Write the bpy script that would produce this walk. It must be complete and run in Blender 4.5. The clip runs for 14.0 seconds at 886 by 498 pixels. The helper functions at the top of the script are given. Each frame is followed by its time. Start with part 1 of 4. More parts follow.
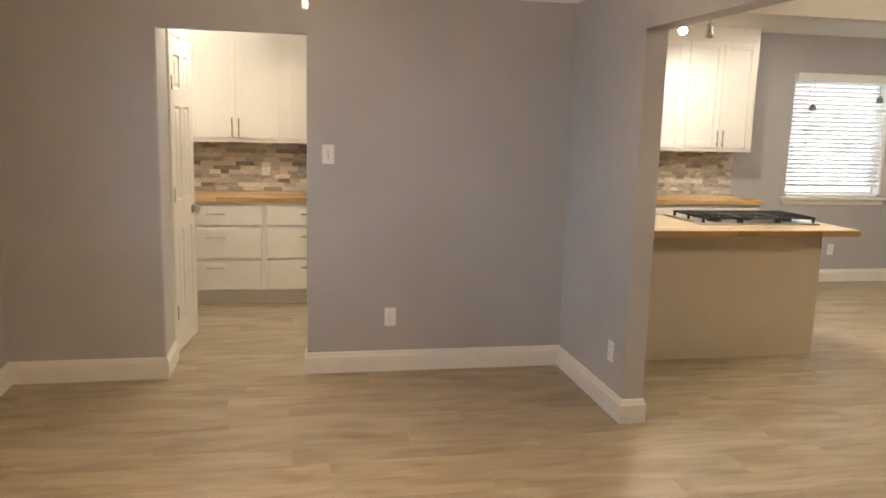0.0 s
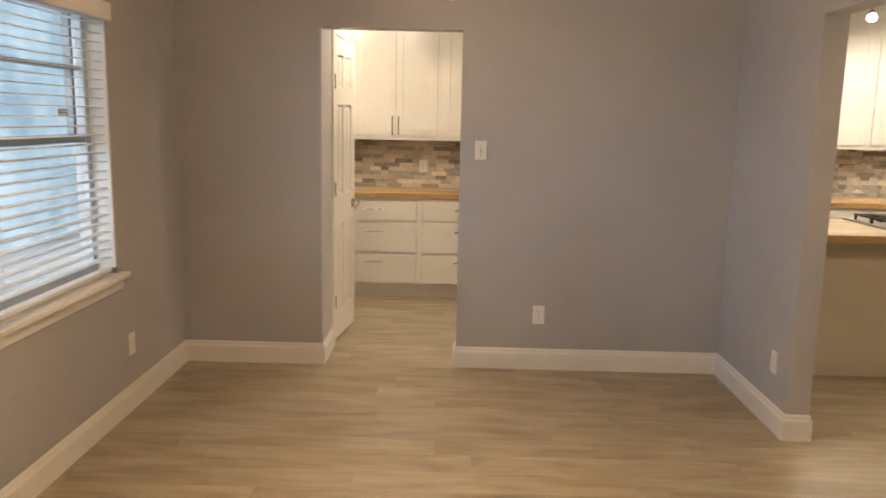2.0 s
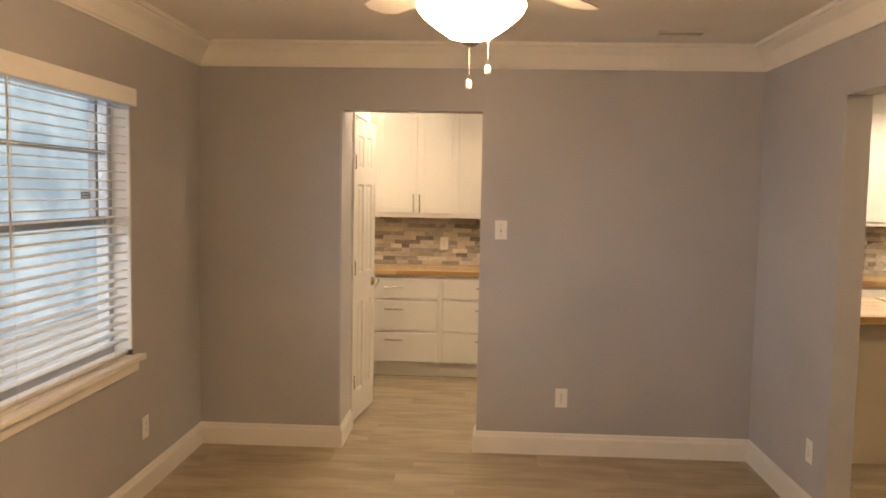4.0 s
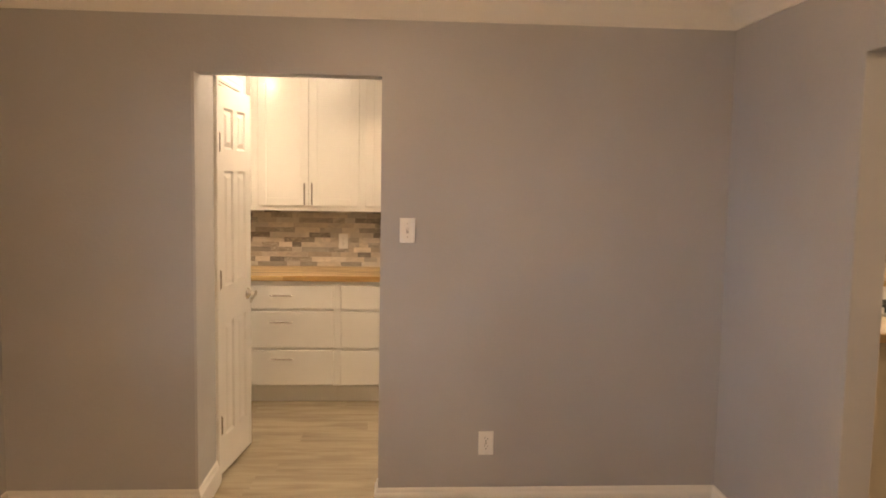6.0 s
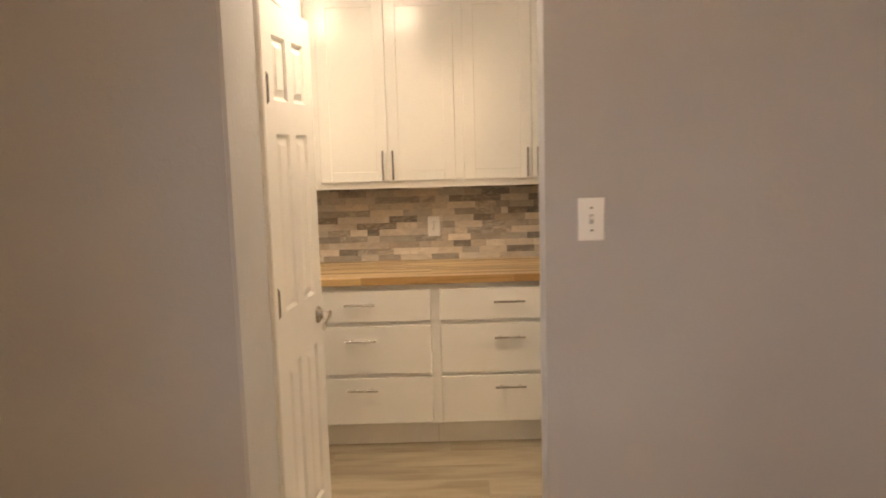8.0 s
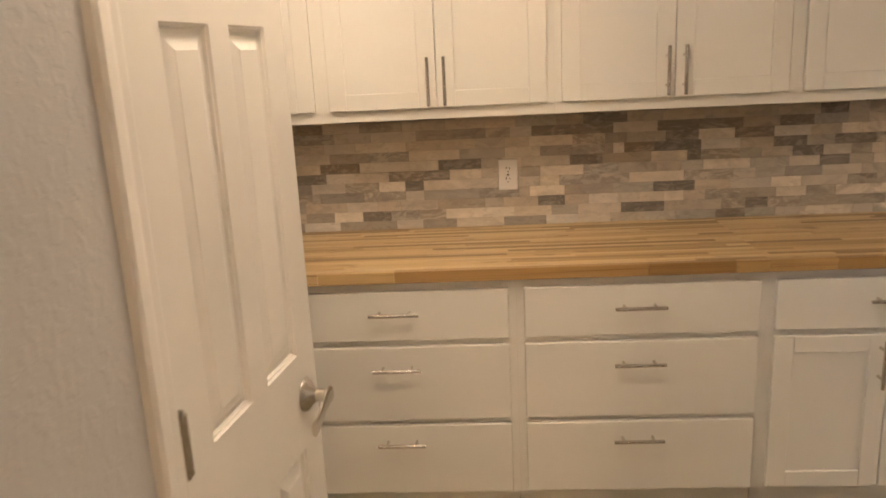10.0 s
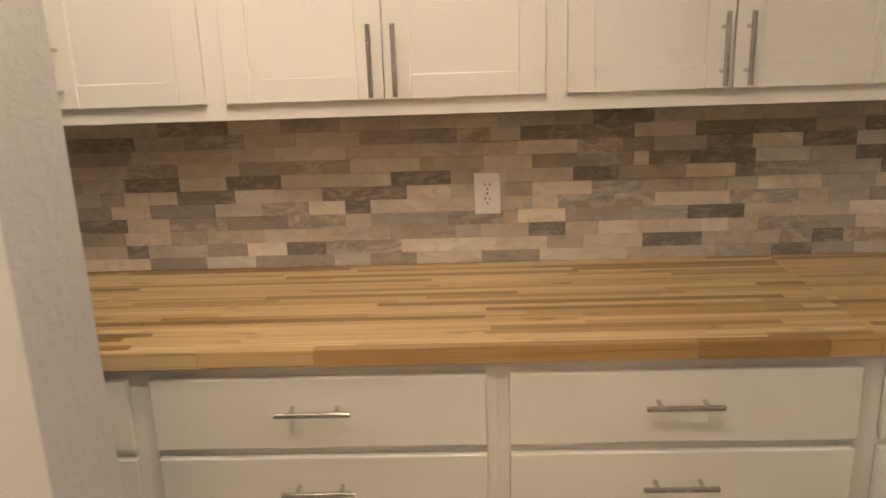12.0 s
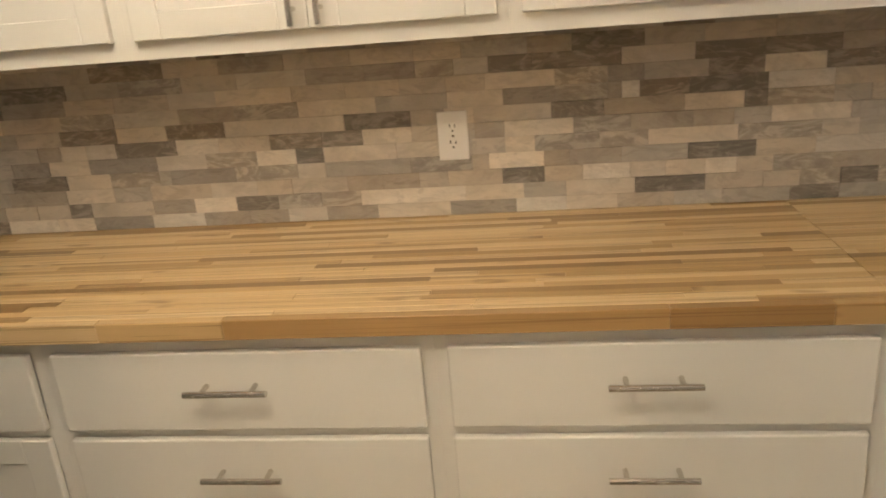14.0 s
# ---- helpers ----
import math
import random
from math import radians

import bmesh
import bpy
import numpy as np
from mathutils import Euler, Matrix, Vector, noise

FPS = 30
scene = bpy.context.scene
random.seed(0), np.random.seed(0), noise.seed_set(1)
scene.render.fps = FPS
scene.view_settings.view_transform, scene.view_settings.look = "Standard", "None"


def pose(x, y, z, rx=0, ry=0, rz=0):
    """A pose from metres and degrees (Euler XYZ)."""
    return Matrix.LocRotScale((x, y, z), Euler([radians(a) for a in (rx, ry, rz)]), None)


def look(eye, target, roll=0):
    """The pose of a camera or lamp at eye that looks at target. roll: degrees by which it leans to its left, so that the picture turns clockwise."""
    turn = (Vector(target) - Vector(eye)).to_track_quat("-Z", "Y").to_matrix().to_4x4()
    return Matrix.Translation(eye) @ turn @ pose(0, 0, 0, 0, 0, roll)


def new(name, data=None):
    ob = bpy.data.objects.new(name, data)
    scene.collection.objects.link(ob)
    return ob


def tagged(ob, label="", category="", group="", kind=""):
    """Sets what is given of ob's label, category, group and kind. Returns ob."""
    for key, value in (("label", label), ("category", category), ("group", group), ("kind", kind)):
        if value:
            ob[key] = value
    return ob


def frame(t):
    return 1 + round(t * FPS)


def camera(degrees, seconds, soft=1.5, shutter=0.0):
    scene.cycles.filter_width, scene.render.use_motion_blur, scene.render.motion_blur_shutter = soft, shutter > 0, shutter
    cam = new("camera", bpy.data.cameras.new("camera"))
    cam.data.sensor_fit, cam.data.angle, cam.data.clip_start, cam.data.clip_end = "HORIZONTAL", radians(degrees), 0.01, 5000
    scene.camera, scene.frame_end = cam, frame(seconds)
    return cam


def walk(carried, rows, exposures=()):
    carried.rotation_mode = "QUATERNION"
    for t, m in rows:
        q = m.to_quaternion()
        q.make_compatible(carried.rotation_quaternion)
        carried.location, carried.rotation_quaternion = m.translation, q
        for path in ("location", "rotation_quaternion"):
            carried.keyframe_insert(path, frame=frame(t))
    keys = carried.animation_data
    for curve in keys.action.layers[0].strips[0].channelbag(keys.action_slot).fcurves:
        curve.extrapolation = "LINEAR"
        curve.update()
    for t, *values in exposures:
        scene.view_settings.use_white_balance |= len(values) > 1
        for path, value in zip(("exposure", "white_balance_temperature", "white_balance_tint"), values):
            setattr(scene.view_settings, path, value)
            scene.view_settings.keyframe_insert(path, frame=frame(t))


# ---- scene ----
cam = camera(59.9, 14.0, soft=1.7, shutter=0.4)
PATH = [
    (0, (-0.079, 0.322, 1.573), (0.301, 2.258, 1.245), 1.5),
    (0.5, (-0.064, 0.335, 1.565), (0.221, 2.289, 1.252), 1.2),
    (1, (-0.051, 0.329, 1.564), (0.137, 2.298, 1.264), 1.1),
    (1.5, (-0.019, 0.322, 1.571), (0.078, 2.298, 1.28), 1.5),
    (2, (-0.021, 0.333, 1.542), (-0.051, 2.305, 1.208), 1.2),
    (2.5, (-0.016, 0.315, 1.552), (-0.108, 2.29, 1.251), 1.0),
    (2.7, (-0.002, 0.316, 1.578), (-0.111, 2.299, 1.344), 0.8),
    (4.8, (-0.013, 0.643, 1.585), (-0.055, 2.638, 1.447), 1.6),
    (5, (-0.029, 0.749, 1.597), (0.014, 2.744, 1.463), 1.7),
    (5.5, (0.024, 1.062, 1.595), (0.173, 3.052, 1.463), 1.9),
    (6, (0.058, 1.451, 1.595), (0.188, 3.439, 1.416), 1.0),
    (6.5, (-0.052, 1.847, 1.59), (0.088, 3.831, 1.382), -0.5),
    (7, (-0.057, 2.265, 1.546), (0.069, 4.249, 1.326), -1.2),
    (7.5, (-0.112, 2.561, 1.546), (-0.035, 4.546, 1.315), -1.9),
    (8, (-0.278, 2.938, 1.56), (-0.277, 4.921, 1.3), -1.6),
    (8.2, (-0.328, 3.096, 1.553), (-0.345, 5.075, 1.266), -2.1),
    (10.3, (-0.412, 4.671, 1.563), (-0.534, 6.604, 1.065), -2.8),
    (10.5, (-0.423, 4.756, 1.531), (-0.526, 6.695, 1.052), -2.6),
    (11, (-0.474, 5.006, 1.543), (-0.498, 6.947, 1.065), -2.0),
    (11.5, (-0.464, 5.185, 1.533), (-0.456, 7.118, 1.023), -1.5),
    (12, (-0.376, 5.343, 1.52), (-0.445, 7.27, 0.991), -2.0),
    (12.5, (-0.283, 5.436, 1.529), (-0.453, 7.346, 0.963), -2.5),
    (13, (-0.22, 5.486, 1.501), (-0.526, 7.375, 0.918), -4.2),
    (13.5, (-0.166, 5.557, 1.465), (-0.476, 7.434, 0.848), -4.1),
    (14, (-0.131, 5.593, 1.449), (-0.381, 7.469, 0.802), -4.7),
]
EXPOSURES = [
    (0.0, 0.22, 6350, 9), (2.5, 0.09, 7000, 12), (5.0, 0.06, 8050, 17), (6.0, 0.09, 7800, 17), (6.5, 0.2, 7600, 16), (7.5, 0.14, 7250, 14),
    (10.5, -0.12, 7100, 16), (11.5, -0.15, 6850, 13), (12.5, 0.02, 6550, 10), (14.0, 0.10, 6500, 7)]
walk(cam, [(t, look(eye, target, roll)) for t, eye, target, roll in PATH], EXPOSURES)

# ---- light ----
world = bpy.data.worlds.new("world")
scene.world = world
world.use_nodes = True
wn = world.node_tree.nodes
sky = wn.new("ShaderNodeTexSky")
sky.sky_type = "NISHITA"
sky.sun_disc = False
sky.sun_elevation, sky.sun_rotation = radians(28), radians(200)
world.node_tree.links.new(sky.outputs[0], wn["Background"].inputs[0])
wn["Background"].inputs[1].default_value = 0.14


def lamp(kind, name, m, energy, color, **more):
    data = bpy.data.lights.new(name, kind)
    data.energy, data.color = energy, color
    if "radius" in more:
        data.shadow_soft_size = more["radius"]
    if "cone" in more:
        data.spot_size, data.spot_blend = radians(more["cone"]), 0.6
    ob = new(name, data)
    ob.matrix_world = m
    return ob


sun = lamp("SUN", "sun", look((0, 0, 10), (2, 6, 6)), 0.6, (1.0, 0.95, 0.9))
sun.data.angle = radians(12)

west_sky = lamp("AREA", "west_sky_light", look((-4.6, 1.4, 1.9), (0.0, 4.2, 1.2)), 118, (0.55, 0.76, 1.0))
north_sky = lamp("AREA", "north_sky_light", look((5.43, 8.7, 3.6), (5.43, 7.4, 1.6)), 130, (0.95, 0.97, 1.0))
north_sky.data.shape, north_sky.data.size, north_sky.data.size_y = "RECTANGLE", 1.8, 1.8
west_sky.data.shape, west_sky.data.size, west_sky.data.size_y = "RECTANGLE", 2.6, 2.6

# ---- materials ----


class Mat:
    """A node material in the making."""

    def __init__(self, name, color=(0.8, 0.8, 0.8), rough=0.5, metal=0.0):
        self.m = bpy.data.materials.new(name)
        self.m.use_nodes = True
        self.n, self.l = self.m.node_tree.nodes, self.m.node_tree.links
        self.b = self.n["Principled BSDF"]
        self.set("Base Color", (*color, 1))
        self.set("Roughness", rough)
        self.set("Metallic", metal)

    def set(self, key, value):
        if isinstance(value, bpy.types.NodeSocket):
            self.l.new(value, self.b.inputs[key])
        else:
            self.b.inputs[key].default_value = value

    def node(self, kind, **ins):
        nd = self.n.new("ShaderNode" + kind)
        for k, v in ins.items():
            key = k.replace("_", " ")
            if isinstance(v, bpy.types.NodeSocket):
                self.l.new(v, nd.inputs[key])
            else:
                nd.inputs[key].default_value = v
        return nd

    def coords(self, scale=(1, 1, 1), jitter=False, source="Object"):
        tc = self.n.new("ShaderNodeTexCoord")
        out = tc.outputs[source]
        if jitter:
            info = self.n.new("ShaderNodeObjectInfo")
            mul = self.n.new("ShaderNodeVectorMath")
            mul.operation = "MULTIPLY_ADD"
            comb = self.node("CombineXYZ", X=info.outputs["Random"], Y=info.outputs["Random"], Z=info.outputs["Random"])
            self.l.new(comb.outputs[0], mul.inputs[0])
            mul.inputs[1].default_value = (37, 53, 71)
            self.l.new(out, mul.inputs[2])
            out = mul.outputs[0]
        mp = self.n.new("ShaderNodeMapping")
        self.l.new(out, mp.inputs["Vector"])
        mp.inputs["Scale"].default_value = scale
        return mp.outputs[0]

    def noise(self, vec, scale, detail=3, rough=0.5, distortion=0.0):
        return self.node("TexNoise", Vector=vec, Scale=scale, Detail=detail, Roughness=rough, Distortion=distortion).outputs["Fac"]

    def ramp(self, fac, stops, interp="LINEAR"):
        nd = self.n.new("ShaderNodeValToRGB")
        self.l.new(fac, nd.inputs[0])
        e = nd.color_ramp.elements
        nd.color_ramp.interpolation = interp
        while len(e) < len(stops):
            e.new(0.5)
        for el, (p, c) in zip(e, stops):
            el.position, el.color = p, (*c, 1)
        return nd.outputs[0]

    def mix(self, fac, a, b, mode="MIX"):
        nd = self.n.new("ShaderNodeMix")
        nd.data_type, nd.blend_type = "RGBA", mode
        for sock, v in ((nd.inputs[0], fac), (nd.inputs[6], a), (nd.inputs[7], b)):
            if isinstance(v, bpy.types.NodeSocket):
                self.l.new(v, sock)
            else:
                sock.default_value = (*v, 1) if isinstance(v, tuple) else v
        return nd.outputs[2]

    def bump(self, height, strength=0.2, distance=0.002):
        nd = self.node("Bump", Height=height, Strength=strength, Distance=distance)
        self.set("Normal", nd.outputs[0])

    def vary(self, lo, hi, source):
        nd = self.n.new("ShaderNodeMapRange")
        self.l.new(source, nd.inputs[0])
        nd.inputs[3].default_value, nd.inputs[4].default_value = lo, hi
        return nd.outputs[0]


def painted_wall(name, color, rough=0.55, peel=0.35):
    k = Mat(name, color, rough)
    v = k.coords()
    blot = k.noise(v, 1.3, 3)
    dark = tuple(c * 0.93 for c in color)
    light = tuple(min(1, c * 1.05) for c in color)
    k.set("Base Color", k.ramp(blot, [(0.3, dark), (0.7, light)]))
    flats = k.ramp(k.noise(v, 42, 3, 0.55, 0.4), [(0.50, (0, 0, 0)), (0.58, (1, 1, 1))])
    k.bump(k.mix(0.45, k.noise(v, 170, 2, 0.6), flats), peel, 0.003)
    k.set("Roughness", k.vary(rough - 0.07, rough + 0.08, k.noise(v, 9, 3)))
    return k.m


def painted_wood(name, color, rough=0.35, wear=0.06, bump=0.06):
    k = Mat(name, color, rough)
    v = k.coords((1, 1, 1))
    worn = k.noise(v, 3.5, 4)
    k.set("Base Color", k.ramp(worn, [(0.25, tuple(c * (1 - wear) for c in color)), (0.6, color)]))
    k.set("Roughness", k.vary(rough - wear * 0.6, rough + wear * 1.4, k.noise(v, 14, 3)))
    k.bump(k.noise(v, 60, 2), bump, 0.002)
    return k.m


def plain(name, color, rough=0.5, metal=0.0, grain=40):
    k = Mat(name, color, rough, metal)
    v = k.coords()
    k.set("Roughness", k.vary(max(0.02, rough - 0.06), rough + 0.08, k.noise(v, grain, 3)))
    return k.m


def brushed(name, color, rough):
    k = Mat(name, color, rough, 1.0)
    v = k.coords((6, 90, 90))
    n = k.noise(v, 12, 3)
    k.set("Roughness", k.vary(rough - 0.04, rough + 0.05, n))
    k.bump(n, 0.015, 0.0005)
    return k.m


def glow(name, color, strength):
    k = Mat(name, color, 0.3)
    k.set("Emission Color", (*color, 1))
    k.set("Emission Strength", strength)
    return k.m


WALL = painted_wall("grey_wall_paint", (0.43, 0.425, 0.44), 0.42, 0.2)
# A paler grey copy of the wall finish, for the passage.
PASSAGE = painted_wall("passage_wall_grey", (0.50, 0.495, 0.50), 0.45, 0.32)
CEIL = painted_wall("ceiling_paint", (0.80, 0.78, 0.75), 0.8, 0.5)
TRIM = painted_wood("white_trim_paint", (0.80, 0.78, 0.74), 0.35)
CABINET = painted_wood("white_cabinet_paint", (0.81, 0.797, 0.76), 0.23, 0.02, 0.01)
DOORPAINT = painted_wood("white_door_paint", (0.80, 0.78, 0.74), 0.3)
NICKEL = brushed("brushed_nickel", (0.58, 0.55, 0.505), 0.26)
CHROME = plain("polished_nickel", (0.72, 0.68, 0.62), 0.2, 1.0)
STEEL = brushed("stainless_steel", (0.66, 0.65, 0.63), 0.28)
PLASTIC = plain("white_plastic", (0.82, 0.81, 0.79), 0.35)
TOGGLE_GAP = plain("plastic_shadow_gap", (0.45, 0.44, 0.43), 0.5)
SLOT = plain("dark_slot", (0.02, 0.02, 0.02), 0.6)
IRON = plain("cast_iron", (0.02, 0.02, 0.022), 0.55)
VINYL = painted_wood("white_blind_vinyl", (0.83, 0.83, 0.82), 0.4)
ALU = plain("window_aluminium", (0.30, 0.31, 0.32), 0.45, 0.2)
PALE = plain("pale_window_frame", (0.62, 0.63, 0.64), 0.45)
CORD = plain("cord", (0.70, 0.68, 0.62), 0.8)
TASSEL = plain("grey_plastic", (0.25, 0.25, 0.25), 0.5)
GROUT = plain("grout", (0.33, 0.31, 0.29), 0.9)
SUBFLOOR = plain("subfloor", (0.12, 0.10, 0.08), 0.9)
BULB = glow("lit_bulb", (1.0, 0.86, 0.66), 120)
BOWL = glow("lit_frosted_glass", (1.0, 0.69, 0.41), 106)
RIM_FILL = glow("fan_rim_fill", (1.0, 0.72, 0.45), 1200)
FILL_GLOBE = glow("fill_opal_glass", (1.0, 0.79, 0.55), 60)
GLOBE_NEAR = glow("near_opal_glass", (1.0, 0.825, 0.625), 77)
FILL_GLOBE_BRIGHT = glow("bright_fill_opal", (1.0, 0.84, 0.66), 125)
GLASS = Mat("window_glass", (1, 1, 1), 0.02)
GLASS.set("Transmission Weight", 1.0)
GLASS = GLASS.m


def floor_material():
    k = Mat("vinyl_plank", (0.4, 0.33, 0.26), 0.42)
    info = k.n.new("ShaderNodeObjectInfo")
    v = k.coords((1.1, 11, 11), jitter=True)
    streak = k.noise(v, 1.5, 5, 0.55, 0.5)
    v2 = k.coords((5, 80, 30), jitter=True)
    fine = k.noise(v2, 1.5, 4, 0.6)
    v3 = k.coords((1.6, 5.5, 5.5), jitter=True)
    cloud = k.noise(v3, 1.3, 3, 0.5, 0.6)
    base = k.ramp(streak, [(0.28, (0.30, 0.235, 0.165)), (0.48, (0.47, 0.395, 0.295)), (0.72, (0.60, 0.525, 0.415))])
    worn = k.ramp(cloud, [(0.38, (0.32, 0.25, 0.175)), (0.52, (0.50, 0.425, 0.325)), (0.66, (0.64, 0.565, 0.455))])
    base = k.mix(0.5, base, worn)
    base = k.mix(k.vary(0.0, 0.22, fine), base, (0.30, 0.235, 0.165))
    tone = k.ramp(info.outputs["Random"], [(0.0, (0.75, 0.75, 0.69)), (1.0, (0.85, 0.845, 0.78))])
    base = k.mix(1.0, base, tone, "MULTIPLY")
    k.set("Base Color", base)
    k.set("Roughness", k.vary(0.34, 0.52, cloud))
    k.bump(fine, 0.08, 0.001)
    return k.m


def butcher_material(name, brown):
    """Mixed staves; brown: 1 for boards of heartwood, -1 for a copy paled by glare."""
    k = Mat(name, (0.5, 0.33, 0.15), 0.38)
    info = k.n.new("ShaderNodeObjectInfo")
    geo = k.n.new("ShaderNodeNewGeometry")
    rnd = k.n.new("ShaderNodeMath")
    rnd.operation = "ADD"
    k.l.new(info.outputs["Random"], rnd.inputs[0])
    k.l.new(geo.outputs["Random Per Island"], rnd.inputs[1])
    fr = k.n.new("ShaderNodeMath")
    fr.operation = "FRACT"
    k.l.new(rnd.outputs[0], fr.inputs[0])
    if brown < 0:
        tone = k.ramp(fr.outputs[0], [(0.0, (0.50, 0.37, 0.22)), (0.15, (0.64, 0.51, 0.345)), (0.5, (0.73, 0.61, 0.44)), (1.0, (0.80, 0.69, 0.53))])
    elif brown:
        tone = k.ramp(fr.outputs[0], [(0.0, (0.36, 0.215, 0.085)), (0.5, (0.45, 0.28, 0.115)), (1.0, (0.54, 0.355, 0.155))])
    else:
        tone = k.ramp(fr.outputs[0], [(0.0, (0.265, 0.16, 0.065)), (0.09, (0.36, 0.225, 0.092)), (0.20, (0.51, 0.33, 0.14)), (0.36, (0.64, 0.445, 0.212)), (0.62, (0.75, 0.56, 0.31)), (1.0, (0.82, 0.65, 0.40))])
    v = k.coords((1.6, 40, 40), jitter=True)
    grain = k.noise(v, 1.4, 5, 0.6, 0.7)
    col = k.mix(k.vary(0.0, 0.30, grain), tone, (0.27, 0.15, 0.055))
    v3 = k.coords((0.7, 75, 75), jitter=True)
    streaks = k.ramp(k.noise(v3, 1.5, 3, 0.6, 0.9), [(0.56, (0, 0, 0)), (0.62, (0.5, 0.5, 0.5)), (0.73, (0.85, 0.85, 0.85))])
    col = k.mix(streaks, col, (0.25, 0.14, 0.052))
    v2 = k.coords((5, 14, 14), jitter=True)
    knots = k.ramp(k.noise(v2, 1.2, 2), [(0.64, (0, 0, 0)), (0.76, (0.85, 0.85, 0.85))])
    col = k.mix(knots, col, (0.24, 0.12, 0.045))
    k.set("Base Color", col)
    k.set("Roughness", k.vary(0.25, 0.4, grain))
    k.bump(grain, 0.08, 0.0008)
    return k.m


def stone_material():
    k = Mat("marbled_stone_tile", (0.4, 0.38, 0.36), 0.5)
    info = k.n.new("ShaderNodeObjectInfo")
    geo = k.n.new("ShaderNodeNewGeometry")

    def fract(mult):
        add = k.n.new("ShaderNodeMath")
        add.operation = "ADD"
        k.l.new(info.outputs["Random"], add.inputs[0])
        k.l.new(geo.outputs["Random Per Island"], add.inputs[1])
        mul = k.n.new("ShaderNodeMath")
        mul.operation = "MULTIPLY"
        k.l.new(add.outputs[0], mul.inputs[0])
        mul.inputs[1].default_value = mult
        fr = k.n.new("ShaderNodeMath")
        fr.operation = "FRACT"
        k.l.new(mul.outputs[0], fr.inputs[0])
        return fr.outputs[0]
    tones = [(0.0, (0.155, 0.146, 0.134)), (0.13, (0.24, 0.225, 0.206)), (0.30, (0.36, 0.337, 0.31)), (0.5, (0.52, 0.50, 0.47)), (0.74, (0.66, 0.635, 0.60)), (1.0, (0.82, 0.795, 0.755))]
    tone = k.ramp(fract(1.0), tones)
    other = k.ramp(fract(17.3), [(0.0, (0.19, 0.18, 0.17)), (0.5, (0.42, 0.40, 0.375)), (1.0, (0.66, 0.635, 0.60))])
    v = k.coords((9, 15, 15), jitter=True)
    patch = k.noise(v, 1.1, 4, 0.55, 1.0)
    cover = k.ramp(patch, [(0.46, (0, 0, 0)), (0.56, (0.5, 0.5, 0.5)), (0.70, (0.85, 0.85, 0.85))])
    col = k.mix(cover, tone, other)
    v2 = k.coords((5, 13, 13), jitter=True)
    vein = k.noise(v2, 1.2, 3, 0.55, 1.6)
    veins = k.ramp(vein, [(0.45, (0, 0, 0)), (0.495, (0.3, 0.3, 0.3)), (0.51, (0.4, 0.4, 0.4)), (0.53, (0.2, 0.2, 0.2)), (0.60, (0, 0, 0))])
    col = k.mix(veins, col, (0.50, 0.475, 0.44))
    v3 = k.coords((40, 55, 55), jitter=True)
    grit = k.noise(v3, 1.4, 4, 0.65)
    col = k.mix(k.vary(0.0, 0.22, grit), col, (0.30, 0.285, 0.27))
    k.set("Base Color", k.mix(1.0, col, (1.06, 1.0, 0.92), "MULTIPLY"))
    k.set("Roughness", k.vary(0.38, 0.62, grit))
    k.bump(patch, 0.3, 0.004)
    return k.m


def stone_tone(name, color, patch_color, cover, relief):
    """One of the stones of the mosaic: a cloudy base with torn patches of a second tone and fine pale veins."""
    k = Mat(name, color, 0.5)
    info = k.n.new("ShaderNodeObjectInfo")
    clouds = k.noise(k.coords((7, 12, 12), jitter=True), 1.4, 4, 0.6, 0.8)
    col = k.ramp(clouds, [(0.3, tuple(c * 0.84 for c in color)), (0.55, color), (0.75, tuple(min(0.85, c * 1.14) for c in color))])
    torn = k.noise(k.coords((8, 17, 17), jitter=True), 1.2, 5, 0.64, 2.4)
    col = k.mix(k.ramp(torn, [(cover - 0.03, (0, 0, 0)), (cover + 0.05, (0.6, 0.6, 0.6)), (cover + 0.2, (0.9, 0.9, 0.9))]), col, patch_color)
    vein = k.noise(k.coords((5, 15, 15), jitter=True), 1.3, 3, 0.55, 2.2)
    col = k.mix(k.ramp(vein, [(0.44, (0, 0, 0)), (0.5, (0.22, 0.22, 0.22)), (0.56, (0, 0, 0))]), col, (0.52, 0.485, 0.43))
    grit = k.noise(k.coords((60, 70, 70), jitter=True), 1.5, 4, 0.7)
    col = k.mix(k.vary(0.0, 0.20, grit), col, tuple(c * 0.55 for c in color))
    tone = k.ramp(info.outputs["Random"], [(0.0, (0.84, 0.86, 0.89)), (0.5, (1.0, 0.99, 0.98)), (1.0, (1.10, 1.05, 0.98))])
    k.set("Base Color", k.mix(1.0, col, tone, "MULTIPLY"))
    k.set("Roughness", k.vary(0.34, 0.62, grit))
    k.bump(k.noise(k.coords((26, 34, 34), jitter=True), 1.3, 4, 0.6, 0.7), relief, 0.005)
    return k.m


